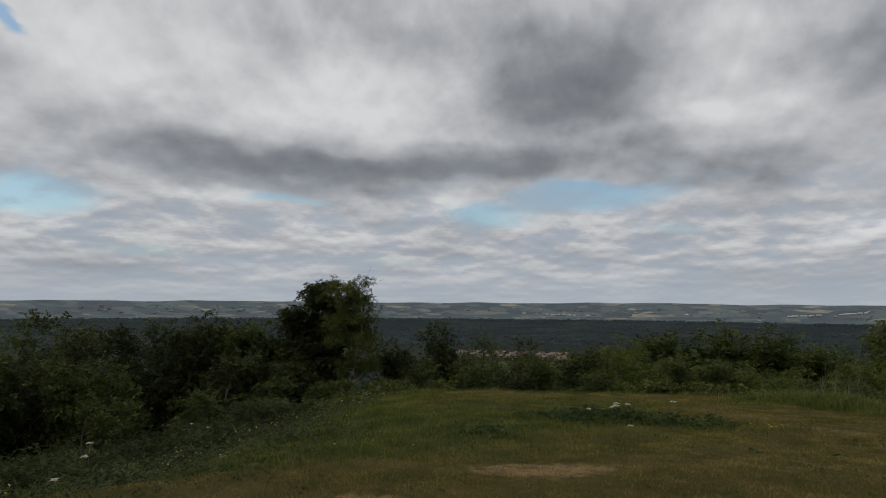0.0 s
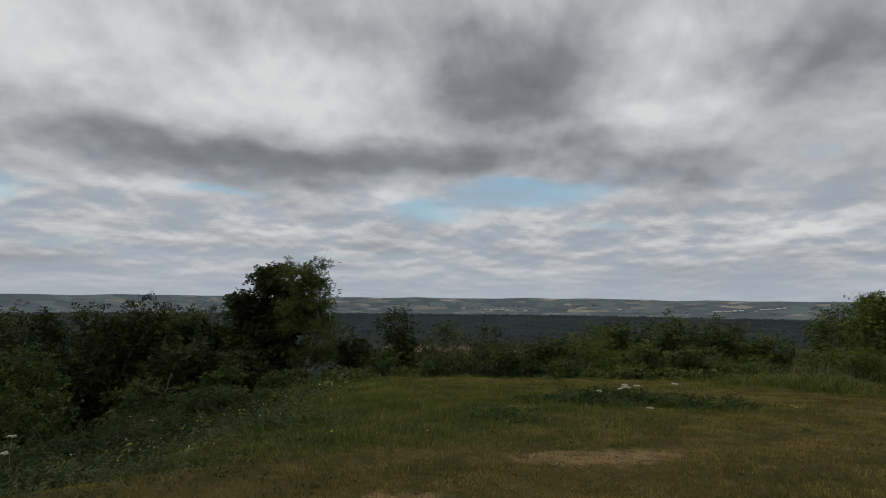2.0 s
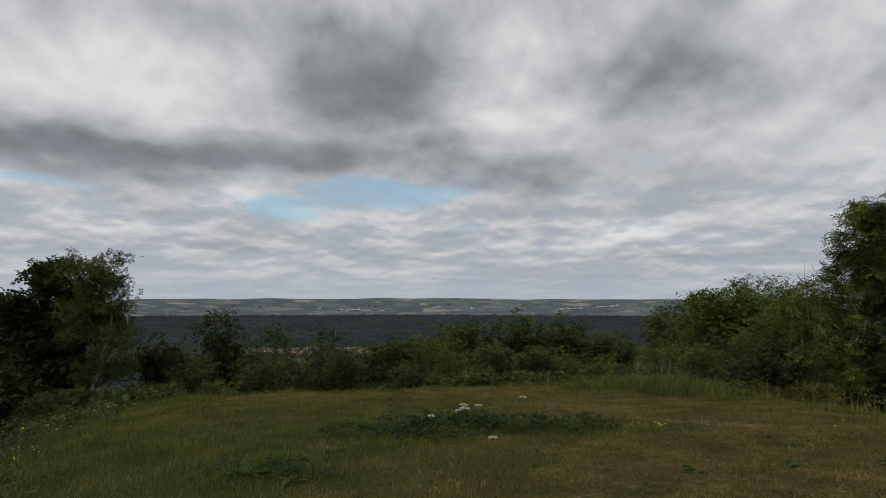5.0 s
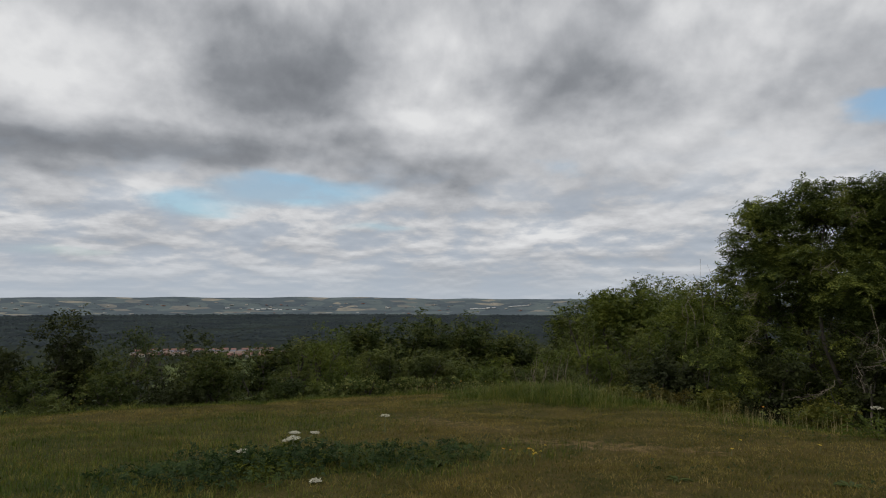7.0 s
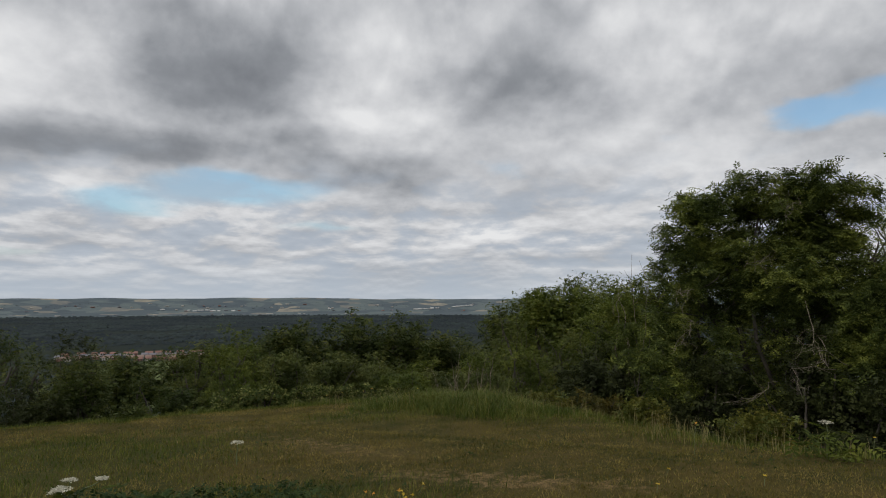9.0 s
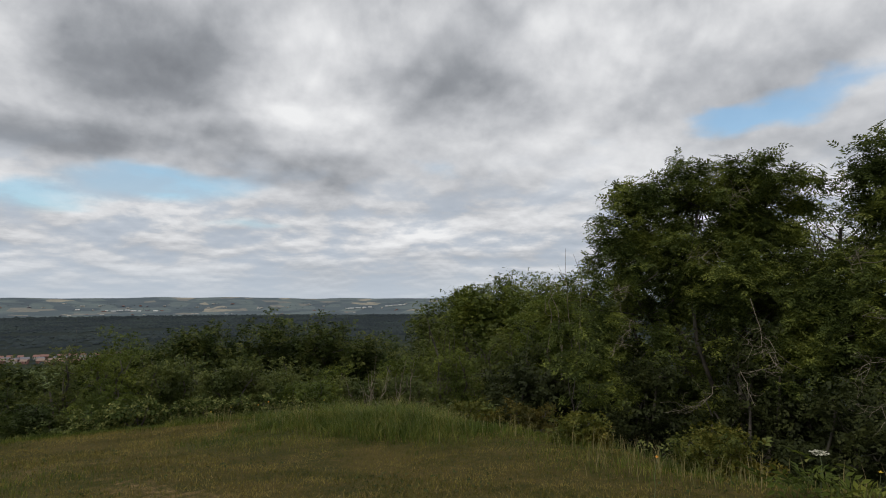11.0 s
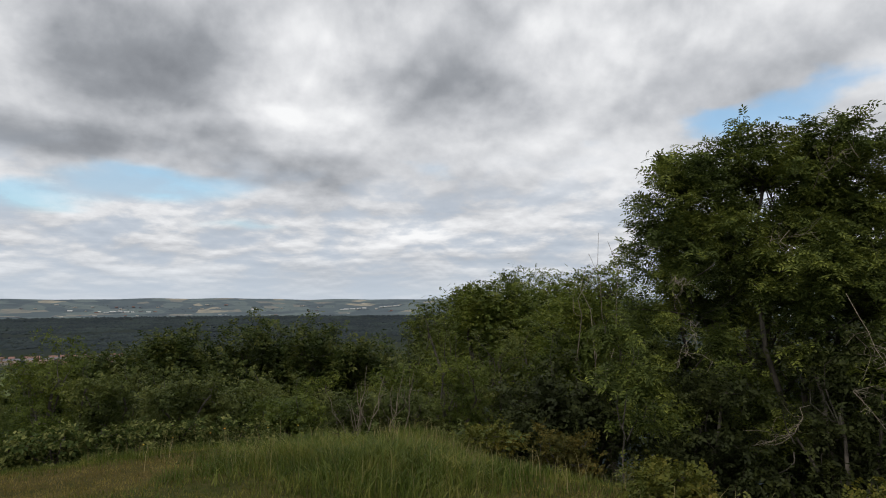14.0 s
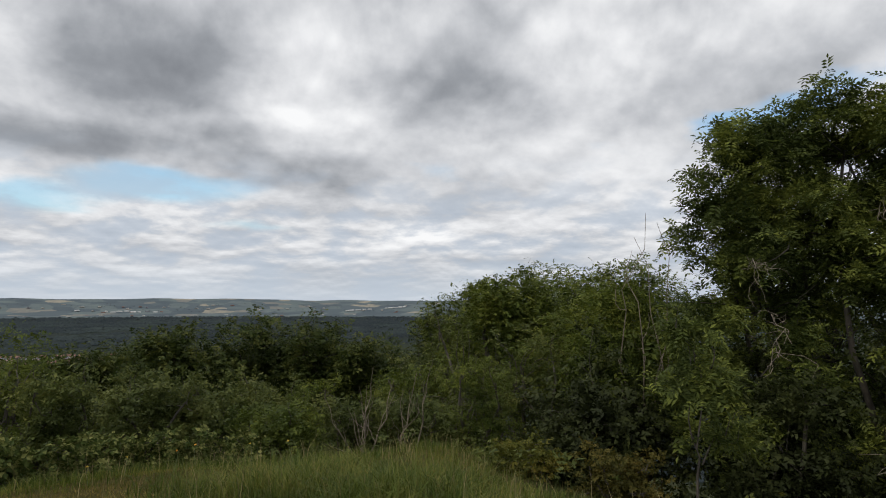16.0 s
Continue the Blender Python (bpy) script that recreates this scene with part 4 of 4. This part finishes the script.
low_leaves("nettles", 21000, (-3, 4, 10, 16), lambda x, y: bury(x, y, NETTLES), lambda x, y: 0.08 + 0.3 * bury(x, y, NETTLES) * np.clip(0.7 + 0.5 * lumps(x, y, 0.3, 2), 0.3, 1.2), 0.075, "broad", LEAF_NETTLE, "patch of dark green nettles in the grass", 212, "nettles")
low_leaves("clover", 9000, (-5, 11, 6, 23), lambda x, y: lawn_share(x, y) * np.clip(lumps(x, y, 0.9, 8) * 1.6, 0, 1), lambda x, y: 0.02 + 0 * x, 0.05, "broad", LEAF_NETTLE, "low clover and plantain leaves in the turf", 213, "clover")


def dock(x, y, r, seed):
    rng = np.random.default_rng(seed)
    root = thing("dock_plant", x, y, "flat rosette of broad dark dock leaves in the turf", "dock plant", "docks", 0.0)
    one = np.array([(0, 0.01, 0.02), (0.35, 0.14, 0.10), (0.75, 0.13, 0.10), (1.0, 0.0, 0.02), (0.75, -0.13, 0.10), (0.35, -0.14, 0.10), (0, -0.01, 0.02), (0.5, 0, 0.06)])
    for k in range(9):
        a, s_ = rng.uniform(0, 6.28), r * rng.uniform(0.5, 0.95)
        c, q = math.cos(a), math.sin(a)
        v = one @ np.array([(c, q, 0), (-q, c, 0), (0, 0, rng.uniform(0.8, 2.4))]) * s_
        f = np.array([(0, 1, 7), (1, 2, 7), (2, 3, 7), (3, 4, 7), (4, 5, 7), (5, 6, 7)])
        part("leaf", mesh_from("leaf", v, f, [LEAF_DOCK], True), root)


for k, (x, y, r) in enumerate(((4.3, 11.2, 0.2), (3.1, 11.0, 0.24), (5.3, 11.0, 0.26), (6.3, 11.6, 0.2), (-0.6, 12.4, 0.18), (5.0, 12.4, 0.16), (2.9, 14.0, 0.3), (-1.4, 11.3, 0.3), (-0.9, 11.0, 0.24))):
    dock(x, y, r, 220 + k)


def hogweed(x, y, top, heads, seed, leafy=True, r=0.1):
    """A stout stem with flat white flower heads."""
    rng = np.random.default_rng(seed)
    root = thing("hogweed", x, y, "tall hogweed with flat creamy white flower heads" if leafy else "white umbel flower on a short stalk", "wildflower", "white umbels", 0.02)
    h = top - root.location.z
    lines = []
    for k in range(heads):
        tip = np.array((rng.normal() * 0.16 * (k > 0), rng.normal() * 0.16 * (k > 0), h * (1.0 if k == 0 else rng.uniform(0.8, 0.98))))
        lines = bent(rng, (0, 0, 0) if k == 0 else (0, 0, h * 0.55), tip, 0.009, 0.004, 5, 0.03)
        v, f = tubes([lines], 5)
        part("stem", mesh_from("stem", v, f, [STEM], True), root)
        m = 70
        a, q = rng.uniform(0, 6.28, m), np.sqrt(rng.random(m)) * r * rng.uniform(0.75, 1.1)
        p = np.stack([np.cos(a) * q, np.sin(a) * q, 0.025 - q * q / r * 0.35], 1) + tip
        v, f = scatter(spray("broad"), p, frames_for(rng, m, 3.0), np.full(m, 0.028))
        head = part("flower_head", mesh_from("flower_head", v, f, [PETAL]), root, "creamy white umbel")
        v, f = tubes([[(tip, 0.003), (tip + (math.cos(t) * r * 0.7, math.sin(t) * r * 0.7, 0.012), 0.0015)] for t in np.arange(7) * 0.9], 4)
        part("rays", mesh_from("rays", v, f, [STEM]), head)
    if leafy:
        n = 70 if heads == 1 and y > 13 and x > 0 and x < 1 else 30
        p = np.stack([rng.normal(size=n) * 0.2, rng.normal(size=n) * 0.2, rng.uniform(0.1, 0.65, n) * h], 1)
        v, f = scatter(spray("ash"), p, frames_for(rng, n, 1.0), np.full(n, 0.24))
        part("leaves", mesh_from("leaves", v, f, [LEAF_WOOD]), root)


for k, (x, y, top, heads) in enumerate(((0.64, 13.93, -0.09, 1), (1.2, 14.58, -0.05, 4), (-10.4, 16.7, -1.43, 2), (-10.0, 16.9, -1.55, 2), (-9.3, 17.2, -1.58, 3), (-8.9, 17.5, -1.55, 3), (-8.0, 18.0, -1.38, 3), (-7.1, 22.6, -1.26, 2), (-6.7, 22.8, -1.28, 2),
                                       (9.5, 14.2, 0.03, 1), (-6.1, 7.5, -0.25, 1), (-7.1, 9.2, -0.2, 2), (-4.6, 12.6, -0.55, 1))):
    hogweed(x, y, top, heads, 240 + k, True, 0.05 if y < 12 else 0.07)
hogweed(2.61, 16.69, -0.27, 1, 270, False, 0.07)
hogweed(1.4, 13.2, -0.25, 1, 271, False, 0.05)


def yellow_flower(x, y, h, seed, group, orange=False):
    rng = np.random.default_rng(seed)
    root = thing("yellow_flower", x, y, "small yellow wildflower on a thin green stalk", "wildflower", group, 0.01)
    tip = np.array((rng.normal() * 0.03, rng.normal() * 0.03, h))
    v, f = tubes([bent(rng, (0, 0, 0), tip, 0.004, 0.002, 4, 0.05)], 4)
    part("stalk", mesh_from("stalk", v, f, [STEM], True), root)
    v, f = scatter(spray("broad"), np.repeat(tip[None], 9, 0), frames_for(rng, 9, 1.6), np.full(9, 0.022))
    part("blossom", mesh_from("blossom", v, f, [ORANGE if orange else YELLOW]), root)


rng = np.random.default_rng(31)
for k in range(9):
    yellow_flower(3.9 + rng.normal() * 0.22, 14.1 + rng.normal() * 0.18, 0.1, 300 + k, "yellow flowers beside the nettles", k % 3 == 0)
for k, (x, y, h) in enumerate(((5.9, 25.2, 0.3), (6.2, 25.3, 0.36), (5.3, 25.0, 0.3), (6.9, 25.2, 0.34), (7.5, 25.1, 0.36), (4.9, 24.8, 0.25), (8.1, 14.9, 0.4), (9.9, 13.9, 0.3), (6.4, 13.4, 0.1), (6.9, 13.9, 0.1), (7.5, 13.2, 0.1), (-3.0, 9.2, 0.12), (-1.9, 9.6, 0.1),
                               (-4.2, 13.2, 0.45), (-4.4, 13.0, 0.5), (-4.0, 13.1, 0.4), (-5.2, 11.6, 0.4), (-5.6, 11.0, 0.4), (-5.0, 10.6, 0.35), (-5.4, 12.2, 0.4))):
    yellow_flower(x, y, h, 320 + k, "scattered yellow flowers", k in (0, 1, 6))


# ---- the green metal cabinet by the path ----
def cabinet():
    w, d, back, front = 0.47, 0.62, 0.8, 0.57
    root = thing("metal_cabinet", 1.4, 4.42, "sage green painted steel cabinet with a sloping louvred top", "cabinet", "", 0.0)
    root.rotation_euler = (0, 0, radians(11))
    s_ = (back - front) / d

    def box(bm, x0, x1, y0, y1, low, high):
        pts = [bm.verts.new((x, y, z(y) if callable(z) else z)) for z in (low, high) for y in (y0, y1) for x in (x0, x1)]
        for q in ((0, 2, 3, 1), (4, 5, 7, 6), (0, 1, 5, 4), (2, 6, 7, 3), (0, 4, 6, 2), (1, 3, 7, 5)):
            bm.faces.new([pts[i] for i in q])

    def slope(off):
        return lambda y: front + (y + d / 2) * s_ + off

    def done(name, bm, mat, parent, label="", bevel=0.004):
        if bevel:
            bmesh.ops.bevel(bm, geom=bm.edges[:], offset=bevel, segments=2, affect="EDGES")
        me = bpy.data.meshes.new(name)
        bm.to_mesh(me)
        bm.free()
        me.materials.append(mat)
        return part(name, me, parent, label)

    gx0, gx1, gy0, gy1 = -0.095, 0.135, -0.26, 0.245
    t = 0.02
    for name, a in (("side_panel", (-w / 2, -w / 2 + t, -d / 2, d / 2)), ("side_panel", (w / 2 - t, w / 2, -d / 2, d / 2)),
                    ("back_panel", (-w / 2 + t, w / 2 - t, d / 2 - t, d / 2)), ("front_panel", (-w / 2 + t, w / 2 - t, -d / 2, -d / 2 + t))):
        bm = bmesh.new()
        box(bm, *a, -0.05, slope(-0.012))
        done(name, bm, PAINT, root, "", 0.003)
    for a in ((-w / 2 - 0.006, gx0, -d / 2 - 0.006, d / 2 + 0.006), (gx1, w / 2 + 0.006, -d / 2 - 0.006, d / 2 + 0.006), (gx0, gx1, -d / 2 - 0.006, gy0), (gx0, gx1, gy1, d / 2 + 0.006)):
        bm = bmesh.new()
        box(bm, *a, slope(-0.012), slope(0.004))
        done("top_panel", bm, PAINT, root, "", 0.0)
    # sheet under the louvres, its near-black colour standing in for shade inside
    bm = bmesh.new()
    box(bm, gx0 - 0.01, gx1 + 0.01, gy0 - 0.01, gy1 + 0.01, slope(-0.09), slope(-0.085))
    done("vent_shade_sheet", bm, SHADOWED, root, "sheet behind the louvres, coloured dark as the recess's shade", 0.0)
    for k in range(5):
        x = gx0 + 0.012 + k * 0.044
        bm = bmesh.new()
        box(bm, x, x + 0.009, gy0, gy1, slope(-0.055), slope(-0.008))
        for vert in bm.verts:
            vert.co.x += (vert.co.z - slope(-0.055)(vert.co.y)) * 0.3
        done("louvre", bm, STEEL, root, "grey steel louvre", 0.0)
    for k in range(5):
        y = gy0 + 0.05 + k * 0.1
        v, f = tubes([[((gx0, y, slope(-0.004)(y)), 0.0018), ((gx1, y, slope(-0.004)(y)), 0.0018)]], 6)
        part("wire", mesh_from("wire", v, f, [STEEL], True), root)
    bm = bmesh.new()
    box(bm, -w / 2 - 0.03, w / 2 + 0.03, -d / 2 - 0.03, d / 2 + 0.03, -0.08, 0.03)
    done("plinth", bm, CONCRETE, root, "concrete plinth", 0.006)


cabinet()


# ---- the plain: houses, sheds and woods ----
def house(x, y, w, d, h, turn, wall, roof, group, label):
    root = new("house")
    root.location, root.rotation_euler = (x, y, ground_z(x, y) - 0.3), (0, 0, radians(turn))
    tagged(root, label, "house", group)
    v = np.array([(-w / 2, -d / 2, 0), (w / 2, -d / 2, 0), (w / 2, d / 2, 0), (-w / 2, d / 2, 0), (-w / 2, -d / 2, h), (w / 2, -d / 2, h), (w / 2, d / 2, h), (-w / 2, d / 2, h)])
    part("wall", mesh_from("wall", v, np.array([(0, 1, 5, 4), (1, 2, 6, 5), (2, 3, 7, 6), (3, 0, 4, 7), (4, 5, 6, 7)]), [wall]), root)
    e, r = 0.4, h + d * 0.42
    v = np.array([(-w / 2 - e, -d / 2 - e, h - 0.2), (w / 2 + e, -d / 2 - e, h - 0.2), (w / 2 + e, d / 2 + e, h - 0.2), (-w / 2 - e, d / 2 + e, h - 0.2), (-w / 2 - e, 0, r), (w / 2 + e, 0, r), (-w / 2 - e, 0, r - 0.3), (w / 2 + e, 0, r - 0.3)])
    part("roof", mesh_from("roof", v, np.array([(0, 1, 5, 4), (2, 3, 4, 5), (0, 4, 3, 6), (1, 7, 2, 5), (0, 6, 7, 1), (3, 2, 7, 6)]), [roof]), root)
    for k in range(3):
        for z in (1.0, h * 0.58):
            q = -w / 2 + w * (k + 0.5) / 3
            v = np.array([(q - 0.6, -d / 2 - 0.06, z), (q + 0.6, -d / 2 - 0.06, z), (q + 0.6, -d / 2 - 0.06, z + 1.3), (q - 0.6, -d / 2 - 0.06, z + 1.3)])
            v = np.concatenate([v, v + (0, 0.1, 0)])
            part("window", mesh_from("window", v, np.array([(0, 1, 2, 3), (4, 7, 6, 5), (0, 4, 5, 1), (1, 5, 6, 2), (2, 6, 7, 3), (3, 7, 4, 0)]), [WINDOW]), root)


rng = np.random.default_rng(77)
for k in range(58):
    row = k % 4
    x = -300 + (k // 4) * 20 + rng.normal() * 3
    y = 1290 + row * 46 + rng.normal() * 6
    if row == 0 and x < -160:
        continue
    house(x, y, rng.uniform(9, 16), rng.uniform(7, 9), rng.uniform(4.5, 5.6), rng.uniform(-18, 18), (BRICK, BRICK, RENDER)[k % 3], (TILE, TILE, SLATE, TILE_PALE)[(k * 7) % 4 if row else (k % 2) * 2], "houses of the estate", "red brick house with a pitched tiled roof")


def shed(x, y, w, d, h, turn, wall, group, label):
    root = new("warehouse")
    root.location, root.rotation_euler = (x, y, ground_z(x, y) - 1.0), (0, 0, radians(turn))
    tagged(root, label, "warehouse", group)
    v = np.array([(-w / 2, -d / 2, 0), (w / 2, -d / 2, 0), (w / 2, d / 2, 0), (-w / 2, d / 2, 0), (-w / 2, -d / 2, h), (w / 2, -d / 2, h), (w / 2, d / 2, h), (-w / 2, d / 2, h)])
    part("wall", mesh_from("wall", v, np.array([(0, 1, 5, 4), (1, 2, 6, 5), (2, 3, 7, 6), (3, 0, 4, 7)]), [wall]), root)
    v = np.array([(-w / 2 - 1, -d / 2 - 1, h), (w / 2 + 1, -d / 2 - 1, h), (w / 2 + 1, d / 2 + 1, h), (-w / 2 - 1, d / 2 + 1, h), (-w / 2 - 1, 0, h + d * 0.12), (w / 2 + 1, 0, h + d * 0.12)])
    part("roof", mesh_from("roof", v, np.array([(0, 1, 5, 4), (2, 3, 4, 5)]), [wall]), root)


for x, w in ((1215, 26), (1245, 30), (1290, 34), (1335, 22), (1375, 26), (1500, 22), (1528, 26), (1562, 30), (1600, 22), (1630, 16), (-225, 26), (-190, 34), (-150, 26), (-115, 30), (-80, 16), (10, 24), (-262, 14), (-420, 26), (640, 22)):
    shed(x, 4240 if x > 1000 else 4385 + rng.uniform(-12, 12), w, 18, rng.uniform(3.5, 6), rng.uniform(-10, 10), SHEDWHITE, "warehouses on the plain", "long white warehouse far out on the plain")
for k in range(220):
    b_ = rng.uniform(-0.75, 0.85)
    r = rng.uniform(4150, 4620)
    shed(math.sin(b_) * r, math.cos(b_) * r, rng.uniform(10, 24), rng.uniform(8, 14), rng.uniform(3, 5), rng.uniform(-30, 30), (RENDER, SLATE, BRICK, RENDER)[k % 4], "far town buildings", "small pale building of a distant town")


def far_wood(name, n, r0, r1, b0, b1, size, share, seed, label):
    """Tree crowns packed into a wood, each a rough many-sided knob."""
    rng = np.random.default_rng(seed)
    r, b_ = np.sqrt(rng.uniform(r0 ** 2, r1 ** 2, n)), rng.uniform(b0, b1, n)
    x, y = r * np.sin(b_), r * np.cos(b_)
    ok = rng.random(n) < share(x, y)
    x, y, r = x[ok], y[ok], r[ok]
    s_ = size * rng.uniform(0.6, 1.3, len(x))
    ring = np.arange(6) * math.pi / 3
    knob = np.concatenate([[(0, 0, 0.62)], np.stack([np.cos(ring), np.sin(ring), np.full(6, 0.05)], 1)])
    f = [(0, 1 + k, 1 + (k + 1) % 6) for k in range(6)]
    a = rng.uniform(0, 6.28, len(x))
    rot = np.zeros((len(x), 3, 3))
    rot[:, 0, 0], rot[:, 0, 1], rot[:, 1, 0], rot[:, 1, 1], rot[:, 2, 2] = np.cos(a), -np.sin(a), np.sin(a), np.cos(a), 1
    v, f = scatter((knob, np.array(f)), np.stack([x, y, height(x, y)], 1), rot, s_)
    v = v + rng.normal(size=v.shape) * 0.1 * np.repeat(s_, 7)[:, None]
    return tagged(new(name, mesh_from(name, v, f, [HAZED_WOOD], True)), label, "wood", kind="stuff")


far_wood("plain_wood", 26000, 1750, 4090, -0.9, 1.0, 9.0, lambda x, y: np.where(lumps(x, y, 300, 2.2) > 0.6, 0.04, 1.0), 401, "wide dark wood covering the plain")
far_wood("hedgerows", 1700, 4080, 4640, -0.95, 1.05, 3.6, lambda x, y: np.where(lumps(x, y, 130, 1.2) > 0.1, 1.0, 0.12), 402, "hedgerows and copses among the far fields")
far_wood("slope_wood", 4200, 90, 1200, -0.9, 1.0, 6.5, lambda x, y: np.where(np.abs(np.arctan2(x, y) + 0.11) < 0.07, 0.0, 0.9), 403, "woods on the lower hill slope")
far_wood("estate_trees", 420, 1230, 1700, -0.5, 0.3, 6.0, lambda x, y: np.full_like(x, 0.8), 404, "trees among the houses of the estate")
